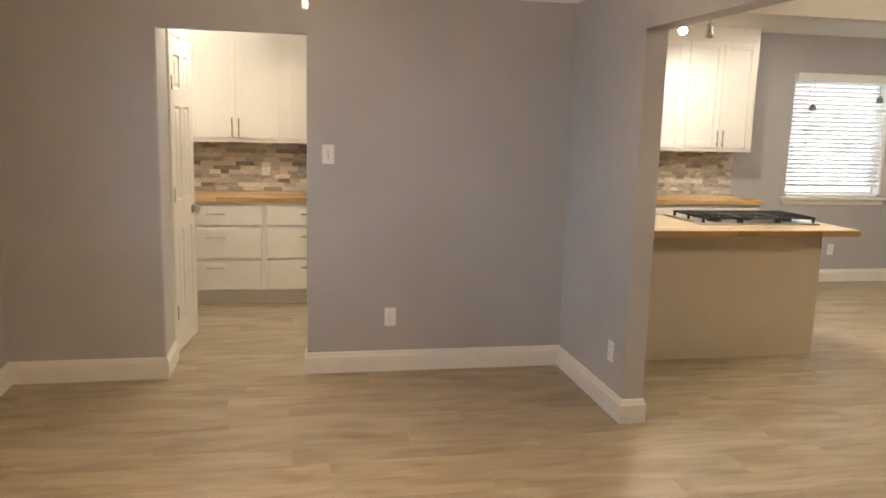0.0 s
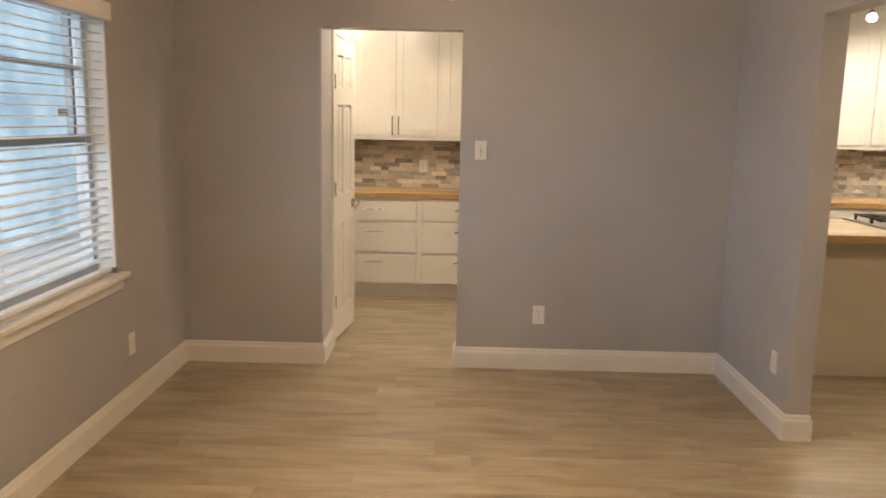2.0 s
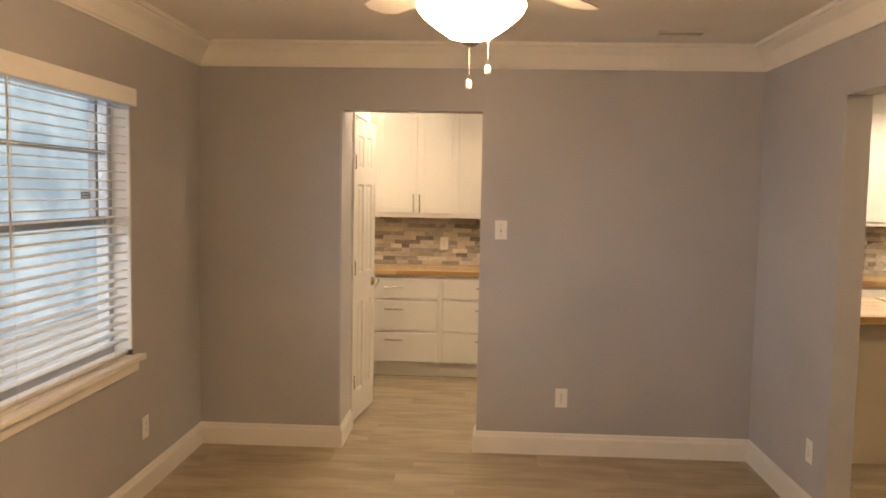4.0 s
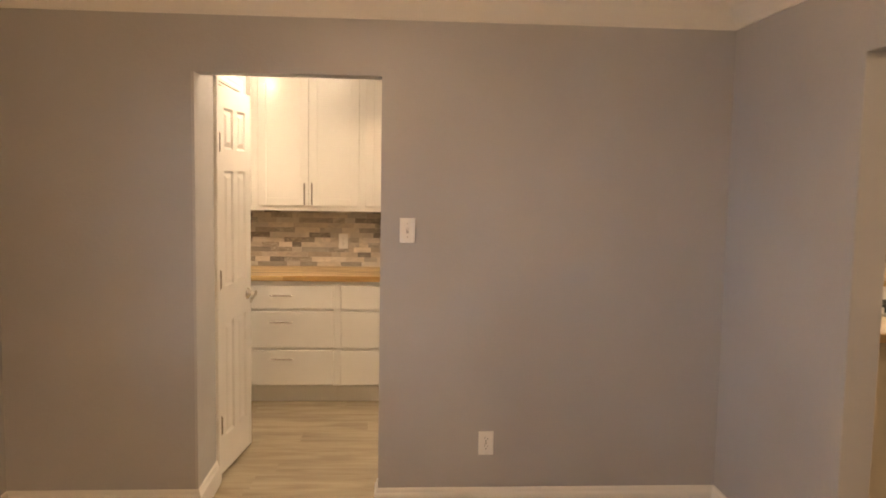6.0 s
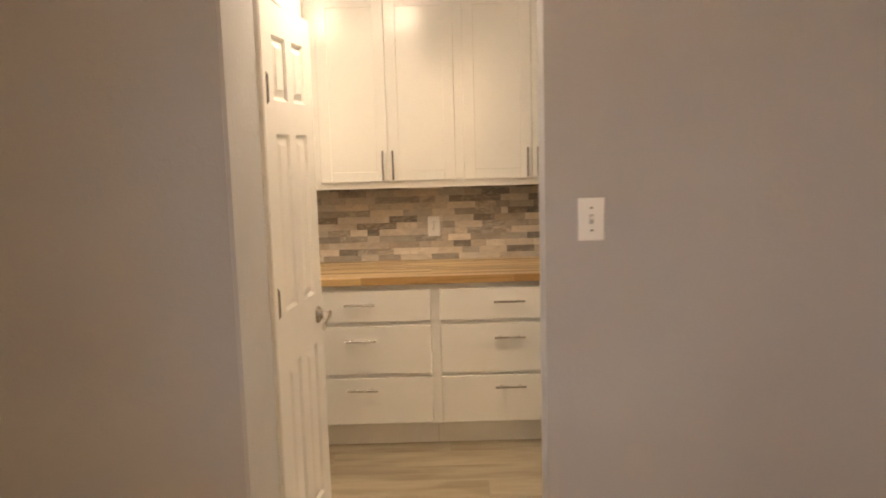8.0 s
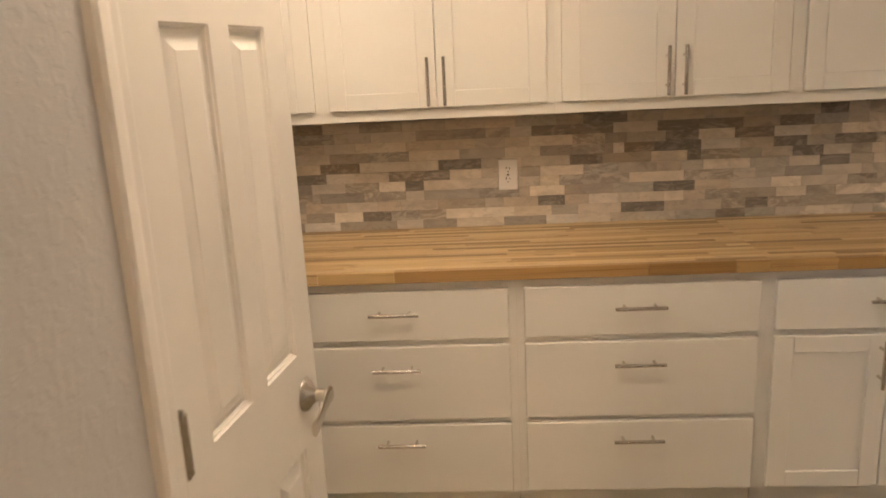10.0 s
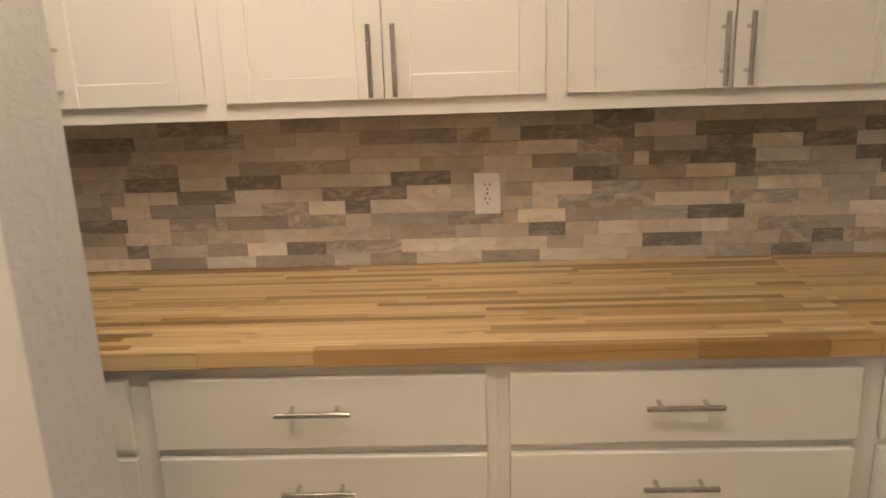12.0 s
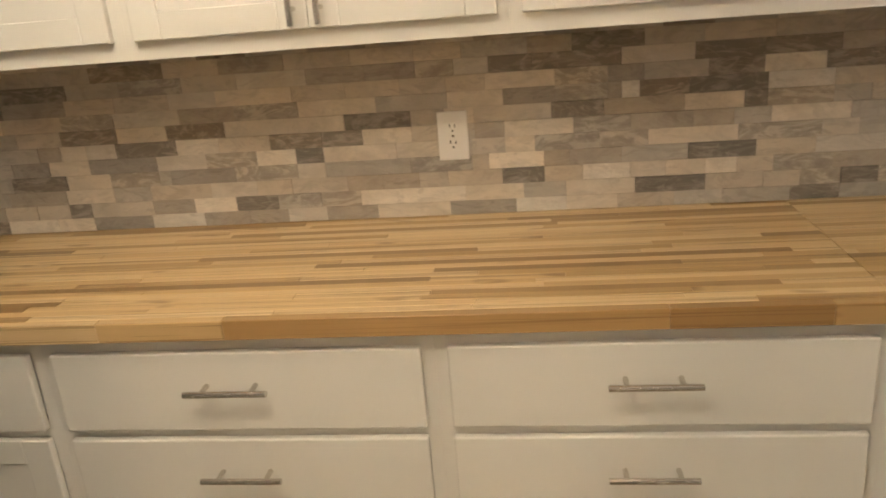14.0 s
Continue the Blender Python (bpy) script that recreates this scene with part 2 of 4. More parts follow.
FLOOR, BUTCHER, STONE = floor_material(), butcher_material("butcher_block", 0.0), stone_material()
HEARTWOOD = butcher_material("butcher_block_heartwood", 1.0)
# Sheen and glare on the peninsula top are put into this paler wood.
GLARE_WOOD = butcher_material("glare_butcher_block", -1.0)
STONES = {
    "d": stone_tone("charcoal_stone", (0.225, 0.20, 0.172), (0.42, 0.38, 0.33), 0.54, 0.35),
    "g": stone_tone("grey_stone", (0.385, 0.345, 0.30), (0.27, 0.24, 0.204), 0.56, 0.35),
    "m": stone_tone("taupe_stone", (0.525, 0.478, 0.42), (0.39, 0.352, 0.307), 0.53, 0.35),
    "l": stone_tone("pale_stone", (0.64, 0.588, 0.52), (0.50, 0.458, 0.405), 0.55, 0.4),
    "w": stone_tone("white_stone", (0.75, 0.70, 0.63), (0.56, 0.52, 0.463), 0.57, 0.7),
    "v": stone_tone("streaked_stone", (0.52, 0.475, 0.418), (0.265, 0.235, 0.20), 0.46, 0.4)}


# ---- mesh helpers ----


def box(bm, x0, x1, y0, y1, z0, z1, bevel=0.0, seg=1):
    made = bmesh.ops.create_cube(bm, size=1.0)
    vs = made["verts"]
    for v in vs:
        v.co = Vector(((x0 + x1) / 2 + v.co.x * (x1 - x0), (y0 + y1) / 2 + v.co.y * (y1 - y0), (z0 + z1) / 2 + v.co.z * (z1 - z0)))
    if bevel:
        es = list({e for v in vs for e in v.link_edges})
        bmesh.ops.bevel(bm, geom=es, offset=bevel, segments=seg, profile=0.5, affect="EDGES")


def cyl(bm, a, b, r0, r1=None, seg=16):
    """A cylinder or cone from a to b."""
    a, b = Vector(a), Vector(b)
    d = b - a
    m = Matrix.Translation((a + b) / 2) @ d.to_track_quat("Z", "Y").to_matrix().to_4x4()
    bmesh.ops.create_cone(bm, cap_ends=True, segments=seg, radius1=r0, radius2=r0 if r1 is None else r1, depth=d.length, matrix=m)


def lathe(bm, profile, seg=32, m=None):
    """Turns a profile of (radius, z) about z."""
    rings = []
    for r, z in profile:
        rings.append([bm.verts.new((r * math.cos(2 * math.pi * i / seg), r * math.sin(2 * math.pi * i / seg), z)) for i in range(seg)])
    for lo, hi in zip(rings, rings[1:]):
        for i in range(seg):
            bm.faces.new((lo[i], lo[(i + 1) % seg], hi[(i + 1) % seg], hi[i]))
    if m is not None:
        bmesh.ops.transform(bm, matrix=m, verts=[v for ring in rings for v in ring])


def sweep(bm, profile, p0, p1, out, m0=0, m1=0):
    """A moulding: profile of (distance from the wall, height) drawn from p0 to p1; out is the way off the wall; m0, m1: mitres, 1 round an outside corner, -1 into an inside one."""
    p0, p1, out = Vector(p0), Vector(p1), Vector(out)
    way = (p1 - p0).normalized()
    ends = [[bm.verts.new(p + out * d + way * d * k + Vector((0, 0, h))) for d, h in profile] for p, k in ((p0, -m0), (p1, m1))]
    n = len(profile)
    for i in range(n):
        bm.faces.new((ends[0][i], ends[0][(i + 1) % n], ends[1][(i + 1) % n], ends[1][i]))
    bm.faces.new(ends[0])
    bm.faces.new(list(reversed(ends[1])))


def mesh_of(name, bm, material, smooth=False):
    bmesh.ops.recalc_face_normals(bm, faces=bm.faces)
    me = bpy.data.meshes.new(name)
    bm.to_mesh(me)
    bm.free()
    me.materials.append(material)
    if smooth:
        for p in me.polygons:
            p.use_smooth = True
        me.set_sharp_from_angle(angle=radians(35))
    return me


def part(name, bm, material, parent=None, label="", smooth=False):
    ob = new(name, mesh_of(name, bm, material, smooth))
    ob.parent = parent
    return tagged(ob, label)


def thing(name, m, label, category, group=""):
    ob = new(name)
    ob.empty_display_size = 0.1
    ob.matrix_world = m
    return tagged(ob, label, category, group)


def structure(name, bm, material, label, category, smooth=False):
    return tagged(part(name, bm, material, None, "", smooth), label, category, "", "structure")


def boxes(name, rows, material, label, category, bevel=0.0):
    bm = bmesh.new()
    for r in rows:
        box(bm, *r, bevel)
    return structure(name, bm, material, label, category)


# ---- plan ----
WEST, EAST, SOUTH, NORTH = -1.705, 6.90, -2.60, 7.402
HIGH, KHIGH = 2.445, 2.515         # ceilings of the dining room and of the kitchen
DWALL, DBACK = 5.0, 5.12           # wall with the doorway
PX, PEND = -0.838, 6.218            # passage wall face and its end
DIV0, DIV1, STUB = 1.637, 1.752, 3.985   # dividing wall and where it stops
OPEN = 2.05
WIN_Y0, WIN_Y1, WIN_Z0, WIN_Z1 = 2.20, 4.075, 0.75, 2.035
KW_X0, KW_X1, KW_Z0, KW_Z1 = 4.865, 5.99, 0.90, 2.135

boxes("floor", [(WEST - 0.2, EAST + 0.2, SOUTH - 0.2, NORTH + 0.2, -0.12, -0.006)], SUBFLOOR, "dark subfloor under light wood-look planks", "floor")
boxes("ceiling", [
    (WEST - 0.2, DIV1, SOUTH - 0.2, DWALL + 0.06, HIGH, HIGH + 0.12), (DIV1, EAST + 0.2, SOUTH - 0.2, STUB + 0.075, HIGH, HIGH + 0.12),
    (WEST - 0.2, DIV1, DWALL + 0.06, NORTH + 0.2, KHIGH, KHIGH + 0.12), (DIV1, EAST + 0.2, STUB + 0.075, NORTH + 0.2, KHIGH, KHIGH + 0.12)], CEIL, "off-white textured painted ceiling", "ceiling")
boxes("wall_west", [
    (WEST - 0.16, WEST, SOUTH, WIN_Y0, 0, KHIGH), (WEST - 0.16, WEST, WIN_Y1, NORTH, 0, KHIGH),
    (WEST - 0.16, WEST, WIN_Y0, WIN_Y1, 0, WIN_Z0), (WEST - 0.16, WEST, WIN_Y0, WIN_Y1, WIN_Z1, KHIGH)], WALL, "grey painted wall with a window", "wall")
boxes("wall_north", [
    (WEST - 0.16, KW_X0, NORTH, NORTH + 0.16, 0, KHIGH), (KW_X1, EAST + 0.16, NORTH, NORTH + 0.16, 0, KHIGH),
    (KW_X0, KW_X1, NORTH, NORTH + 0.16, 0, KW_Z0), (KW_X0, KW_X1, NORTH, NORTH + 0.16, KW_Z1, KHIGH)], WALL, "grey painted kitchen wall with a window", "wall")
boxes("wall_east", [(EAST, EAST + 0.16, SOUTH, NORTH, 0, KHIGH)], WALL, "plain grey painted wall", "wall")
boxes("wall_south", [(WEST - 0.16, EAST + 0.16, SOUTH - 0.16, SOUTH, 0, KHIGH)], WALL, "plain grey painted wall", "wall")
boxes("wall_doorway", [
    (WEST, PX - 0.012, DWALL, DBACK, 0, KHIGH), (0.0, DIV1, DWALL, DBACK, 0, KHIGH), (PX - 0.012, 0.0, DWALL, DBACK, 2.058, KHIGH)],
    WALL, "grey painted wall with a cased-free doorway to the kitchen", "wall")
CD0, CD1, CDH = 5.44, 5.975, 2.075    # closet opening
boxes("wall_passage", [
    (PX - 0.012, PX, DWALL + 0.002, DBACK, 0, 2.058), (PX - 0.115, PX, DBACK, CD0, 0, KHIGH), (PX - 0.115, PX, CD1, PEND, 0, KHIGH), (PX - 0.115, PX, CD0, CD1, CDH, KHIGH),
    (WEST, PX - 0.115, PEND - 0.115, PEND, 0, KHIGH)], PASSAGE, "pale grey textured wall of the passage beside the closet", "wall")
boxes("wall_dividing", [
    (DIV0, DIV1, STUB, DWALL, 0, KHIGH), (DIV0, DIV1, -1.2, STUB, OPEN, KHIGH), (DIV0, DIV1, SOUTH, -1.2, 0, KHIGH)],
    WALL, "grey painted dividing wall with a wide opening", "wall")
boxes("header_kitchen", [(DIV1, EAST, STUB + 0.01, STUB + 0.14, 2.153, KHIGH)], CEIL, "off-white painted header between the rooms", "wall")

# baseboards and crown
BASE = [(0, 0), (0.017, 0), (0.017, 0.098), (0.015, 0.104), (0.010, 0.112), (0.008, 0.124), (0.003, 0.133), (0, 0.133)]
CROWN = [(0, -0.137), (0.012, -0.137), (0.016, -0.128), (0.022, -0.122), (0.030, -0.108), (0.062, -0.060), (0.094, -0.034), (0.100, -0.024), (0.112, -0.020), (0.116, 0.0), (0, 0)]
N_, S_, E_, W_ = (0, 1, 0), (0, -1, 0), (1, 0, 0), (-1, 0, 0)
base_runs = [
    ((WEST, DWALL), (PX, DWALL), S_, -1, 1), ((PX, DWALL), (PX, CD0 - 0.070), E_, 1, 0), ((PX, CD1 + 0.070), (PX, PEND), E_, 0, 1),
    ((WEST, PEND), (PX, PEND), N_, -1, 1), ((0, DWALL), (DIV0, DWALL), S_, 1, -1), ((0, DWALL), (0, DBACK), W_, 1, 1),
    ((0, DBACK), (DIV1, DBACK), N_, 1, 1), ((DIV0, STUB), (DIV0, DWALL), W_, 1, -1), ((DIV0, STUB), (DIV1, STUB), S_, 1, 1),
    ((DIV1, STUB), (DIV1, 4.99), E_, 1, 0), ((WEST, SOUTH), (WEST, DWALL), E_, -1, -1), ((4.30, NORTH), (EAST, NORTH), S_, 0, -1),
    ((EAST, SOUTH), (EAST, NORTH), W_, -1, -1), ((WEST, SOUTH), (EAST, SOUTH), N_, -1, -1)]
for p0, p1, out, m0, m1 in base_runs:
    bm = bmesh.new()
    sweep(bm, BASE, (*p0, 0), (*p1, 0), out, m0, m1)
    structure("baseboard", bm, TRIM, "white painted moulded baseboard", "baseboard")
for p0, p1, out in [((WEST, DWALL), (DIV0, DWALL), S_), ((WEST, SOUTH), (WEST, DWALL), E_), ((DIV0, SOUTH), (DIV0, DWALL), W_), ((WEST, SOUTH), (DIV0, SOUTH), N_)]:
    bm = bmesh.new()
    sweep(bm, CROWN, (*p0, HIGH), (*p1, HIGH), out, -1, -1)
    structure("crown_moulding", bm, TRIM, "wide white painted crown moulding", "trim")


# ---- windows ----
def slat_window(name, m, width, height, wall, label, rails):
    """A window with blinds. Local axes: x along the wall, y into the wall, z up from the opening's bottom."""
    w = thing(name, m, label, "window")
    w["kind"] = "structure"
    fr = bmesh.new()
    for x0, x1, z0, z1 in ((0, 0.05, 0, height), (width - 0.05, width, 0, height), (0.05, width - 0.05, 0, 0.05), (0.05, width - 0.05, height - 0.05, height)):
        box(fr, x0, x1, wall - 0.07, wall - 0.005, z0, z1, 0.004)
    part("window_frame", fr, PALE, w, "pale grey window frame")
    for x0, x1, z0, z1 in rails:
        bm = bmesh.new()
        box(bm, x0, x1, wall - 0.06, wall - 0.02, z0, z1, 0.003)
        part("window_bar", bm, ALU, w, "dark window bar")
    bm = bmesh.new()
    box(bm, 0.05, width - 0.05, wall - 0.042, wall - 0.038, 0.05, height - 0.05)
    pane = part("pane", bm, GLASS, w, "clear window glass")
    pane.visible_shadow = False
    bm = bmesh.new()
    box(bm, -0.045, width + 0.045, -0.052, -0.0005, -0.028, 0.0, 0.006, 2)
    box(bm, 0.0005, width - 0.0005, -0.0005, wall - 0.072, -0.0275, 0.001)
    part("window_sill", bm, TRIM, w, "white painted window stool")
    bm = bmesh.new()
    box(bm, -0.03, width + 0.03, -0.018, -0.0005, -0.085, -0.029, 0.004)
    part("apron", bm, TRIM, w)
    bm = bmesh.new()
    for x0, x1, z0, z1 in ((0.0005, 0.014, 0.0015, height), (width - 0.014, width - 0.0005, 0.0015, height), (0.014, width - 0.014, height - 0.014, height - 0.0005)):
        box(bm, x0, x1, 0.0005, wall - 0.071, z0, z1)
    part("window_jamb", bm, TRIM, w, "white painted window reveal")
    return w


def blinds(name, m, width, height, tilt, wand_x, label, tassels=()):
    """Horizontal slat blinds. Local axes as for the window; hung from z = height."""
    b = thing(name, m, label, "window blinds")
    bm = bmesh.new()
    box(bm, 0.004, width - 0.012, -0.040, -0.026, height - 0.072, height + 0.012, 0.004, 2)
    for x in (0.004, width - 0.024):
        box(bm, x, x + 0.012, -0.026, -0.0005, height - 0.072, height + 0.012, 0.002)
    part("valance", bm, VINYL, b, "cream valance board")
    bm = bmesh.new()
    box(bm, 0.018, width - 0.018, 0.008, 0.06, height - 0.065, height - 0.016, 0.003)
    part("headrail", bm, VINYL, b)
    n = int((height - 0.12) / 0.043)
    sl = bmesh.new()
    prof = [(-0.024, -0.0012), (-0.012, 0.0006), (0, 0.0014), (0.012, 0.0006), (0.024, -0.0012)]
    top = [[sl.verts.new((x, d, h + 0.0012)) for d, h in prof] for x in (0.017, width - 0.017)]
    low = [[sl.verts.new((x, d, h - 0.0012)) for d, h in prof] for x in (0.017, width - 0.017)]
    for i in range(4):
        sl.faces.new((top[0][i], top[0][i + 1], top[1][i + 1], top[1][i]))
        sl.faces.new((low[0][i], low[1][i], low[1][i + 1], low[0][i + 1]))
    for i in (0, 4):
        sl.faces.new((top[0][i], top[1][i], low[1][i], low[0][i]))
    for e in (0, 1):
        sl.faces.new(top[e] + list(reversed(low[e])))
    me = mesh_of("slat", sl, VINYL)
    for i in range(n):
        ob = new("slat", me)
        ob.parent = b
        ob.matrix_local = pose(0, 0.036, height - 0.085 - i * 0.043, tilt + random.uniform(-2, 2), 0, random.uniform(-0.05, 0.05))
    bm = bmesh.new()
    box(bm, 0.017, width - 0.017, 0.012, 0.058, 0.010, 0.028, 0.004)
    part("bottom_rail", bm, VINYL, b)
    for x in (0.006, width - 0.014):
        bm = bmesh.new()
        box(bm, x, x + 0.008, -0.004, 0.058, 0.0012, 0.004)
        box(bm, x, x + 0.008, -0.004, 0.030, 0.004, 0.030, 0.001)
        part("hold_down_bracket", bm, TASSEL, b, "small grey hold-down bracket")
    for x in (0.16, width / 2, width - 0.16):
        bm = bmesh.new()
        for y in (0.0105, 0.0615):
            cyl(bm, (x, y, 0.02), (x, y, height - 0.03), 0.0011, seg=6)
        part("ladder_cord", bm, CORD, b)
    bm = bmesh.new()
    cyl(bm, (wand_x, -0.006, height - 0.05), (wand_x, -0.010, height - 0.76), 0.005, 0.004, 8)
    part("tilt_wand", bm, CORD, b, "clear tilt wand")
    for x, drop in tassels:
        bm = bmesh.new()
        cyl(bm, (x, -0.02, height - 0.04), (x, -0.02, height - drop), 0.003, seg=6)
        cord = part("pull_cord", bm, TASSEL, b, "grey twisted pull cord")
        bm = bmesh.new()
        lathe(bm, [(0, 0.012), (0.010, 0.008), (0.014, -0.006), (0.030, -0.016), (0.032, -0.060), (0.026, -0.066), (0, -0.066)], 16, pose(x, -0.02, height - drop))
        part("tassel", bm, TASSEL, cord, "grey cord tassel", True)
    return b


wm = Matrix(((0, -1, 0, WEST), (1, 0, 0, WIN_Y0), (0, 0, 1, WIN_Z0), (0, 0, 0, 1)))
ww, wh = WIN_Y1 - WIN_Y0, WIN_Z1 - WIN_Z0
slat_window("window_1", wm, ww, wh, 0.16, "grey-barred window with a white sill in the grey wall",
            [(0.05, ww - 0.05, 0.645, 0.685), (0.05, ww - 0.05, 0.98, 1.0), (0.73, 0.79, 0.05, wh - 0.05), (ww - 0.145, ww - 0.12, 0.685, wh - 0.05)])
sticker = thing("window_sticker", wm @ pose(3.822 - WIN_Y0, 0.1174, 1.517 - WIN_Z0), "small dark sticker on the window glass", "sticker")
bm = bmesh.new()
box(bm, 0, 0.085, -0.0008, 0, 0, 0.034)
part("label", bm, TASSEL, sticker)
for z in (0.009, 0.022):
    bm = bmesh.new()
    box(bm, 0.010, 0.072, -0.0013, -0.0009, z, z + 0.005)
    part("print_line", bm, PLASTIC, sticker, "pale line of print")
blinds("window_blinds", wm, ww, wh, 4, 0.89, "white slatted blinds, half open, over the window")
km = Matrix(((1, 0, 0, KW_X0), (0, 1, 0, NORTH), (0, 0, 1, KW_Z0), (0, 0, 0, 1)))
kw_, kh_ = KW_X1 - KW_X0, KW_Z1 - KW_Z0
slat_window("window_2", km, kw_, kh_, 0.16, "bright kitchen window with a white sill", [])
blinds("window_blinds", km, kw_, kh_, -48, 0.18, "white slatted blinds, nearly shut, over the kitchen window", ((0.215, 0.30), (0.975, 0.20)))

# outside
boxes("ground", [(-600, 600, -600, 600, -0.45, -0.40)], plain("concrete", (0.50, 0.49, 0.47), 0.9, 0, 3), "pale concrete yard outside", "ground")


def backdrop(name, m, width, height, low, high, strength, label):
    """A plain glowing sheet of hazy sky and trees, standing beyond a window."""
    k = Mat("outdoor_haze", low, 1.0)
    v = k.coords((0.9, 0.9, 0.9))
    haze = k.ramp(k.noise(v, 0.9, 4, 0.55), [(0.40, low), (0.62, high)])
    k.set("Base Color", (0.02, 0.02, 0.02, 1))
    k.set("Emission Color", haze)
    k.set("Emission Strength", strength)
    bm = bmesh.new()
    box(bm, -width / 2, width / 2, 0, 0.05, 0, height)
    ob = structure(name, bm, k.m, label, "backdrop")
    ob.matrix_world = m
    return ob


backdrop("backdrop_west", pose(-6.2, 14.0, -0.40, 0, 0, 90), 42, 7, (0.26, 0.44, 0.60), (0.54, 0.76, 0.92), 1.05, "pale blue hazy evening distance outside")
backdrop("backdrop_north", pose(8.0, 12.0, -0.40), 26, 7, (0.80, 0.88, 0.95), (1.0, 1.0, 1.0), 5.0, "bright white hazy distance outside")


# ---- closet door ----
def closet_door():
    """A narrow six-panel door, ajar; local x runs from the hinge to the latch, y into the closet."""
    wid, hi, th = 0.508, 2.03, 0.035
    a = math.degrees(math.atan2(0.068, 0.5))
    d = thing("closet_door", pose(PX + 0.004, CD0 + 0.012, 0.022, 0, 0, 90 - a), "white six-panel closet door, ajar, with a nickel lever", "door")
    bm = bmesh.new()
    cols = [(0.085, 0.222), (0.286, 0.423)]
    rows = [(0.19, 0.803), (0.995, 1.600), (1.712, 1.925)]
    xs = [0, 0.085, 0.222, 0.286, 0.423, wid]
    zs = [0, 0.19, 0.803, 0.995, 1.600, 1.712, 1.925, hi]
    for side, yf in ((-1, 0.0), (1, th)):
        for i in range(5):
            for j in range(7):
                hole = (xs[i], xs[i + 1]) in cols and (zs[j], zs[j + 1]) in rows
                x0, x1, z0, z1 = xs[i], xs[i + 1], zs[j], zs[j + 1]

                def ring(inset, depth):
                    y = yf - side * depth
                    return [bm.verts.new(c) for c in ((x0 + inset, y, z0 + inset), (x1 - inset, y, z0 + inset), (x1 - inset, y, z1 - inset), (x0 + inset, y, z1 - inset))]
                if not hole:
                    bm.faces.new(ring(0, 0))
                    continue
                steps = [ring(0, 0), ring(0.003, 0.004), ring(0.006, 0.0045), ring(0.009, 0.010), ring(0.015, 0.011), ring(0.036, 0.003), ring(0.0375, 0.0015)]
                for lo, up in zip(steps, steps[1:]):
                    for q in range(4):
                        bm.faces.new((lo[q], lo[(q + 1) % 4], up[(q + 1) % 4], up[q]))
                bm.faces.new(steps[-1])
    for pts in (((0, 0, 0), (0, th, 0), (0, th, hi), (0, 0, hi)), ((wid, 0, 0), (wid, th, 0), (wid, th, hi), (wid, 0, hi)),
                ((0, 0, 0), (wid, 0, 0), (wid, th, 0), (0, th, 0)), ((0, 0, hi), (wid, 0, hi), (wid, th, hi), (0, th, hi))):
        bm.faces.new([bm.verts.new(p) for p in pts])
    bmesh.ops.remove_doubles(bm, verts=bm.verts, dist=0.0004)
    part("door_leaf", bm, DOORPAINT, d)
    for z in (0.27, 1.04, 1.745):
        bm = bmesh.new()
        cyl(bm, (-0.004, -0.007, z - 0.045), (-0.004, -0.007, z + 0.045), 0.0085, seg=10)
        box(bm, -0.004, 0.012, -0.0025, 0.002, z - 0.045, z + 0.045)
        for zz in (z - 0.048, z + 0.048):
            cyl(bm, (-0.004, -0.006, zz - 0.004), (-0.004, -0.006, zz + 0.004), 0.0045, 0.003, 10)
        part("hinge", bm, NICKEL, d, "dull nickel hinge", True)
    hx, hz = wid - 0.062, 0.905
    bm = bmesh.new()
    lathe(bm, [(0, -0.024), (0.013, -0.024), (0.018, -0.016), (0.031, -0.007), (0.034, 0.0), (0, 0.0)], 24, pose(hx, 0, hz) @ Matrix(((1, 0, 0, 0), (0, 0, 1, 0), (0, -1, 0, 0), (0, 0, 0, 1))))
    lever = part("rosette", bm, NICKEL, d, "dull nickel rosette", True)
    bm = bmesh.new()
    cyl(bm, (hx, -0.010, hz), (hx, -0.054, hz), 0.0135, 0.012, 16)
    pts = [(hx + 0.012, hz + 0.001, 0.009), (hx - 0.010, hz, 0.0105), (hx - 0.032, hz - 0.008, 0.0085), (hx - 0.055, hz - 0.020, 0.0075), (hx - 0.075, hz - 0.027, 0.0085), (hx - 0.088, hz - 0.028, 0.009)]
    rings = []
    for x, z, r in pts:
        rings.append([bm.verts.new((x, -0.048 + 0.7 * r * math.cos(t), z + 1.7 * r * math.sin(t))) for t in [i * math.pi / 5 for i in range(10)]])
    for lo, up in zip(rings, rings[1:]):
        for i in range(10):
            bm.faces.new((lo[i], lo[(i + 1) % 10], up[(i + 1) % 10], up[i]))
    bm.faces.new(rings[0])
    bm.faces.new(rings[-1])
    part("lever", bm, CHROME, lever, "curved polished nickel lever", True)
    return d


closet_door()
# frame and casing of the closet
CAS = [(0, 0.0), (0.010, 0.0), (0.014, 0.012), (0.012, 0.027), (0.016, 0.042), (0.017, 0.064), (0.012, 0.070), (0, 0.070)]
bm = bmesh.new()
for y0, sgn in ((CD0, -1), (CD1, 1)):
    lo = [bm.verts.new((PX + d, y0 + sgn * w, 0)) for d, w in CAS]
    up = [bm.verts.new((PX + d, y0 + sgn * w, CDH + w)) for d, w in CAS]
    for i in range(len(CAS)):
        j = (i + 1) % len(CAS)
        bm.faces.new((lo[i], lo[j], up[j], up[i]))
lo = [bm.verts.new((PX + d, CD0 - w, CDH + w)) for d, w in CAS]
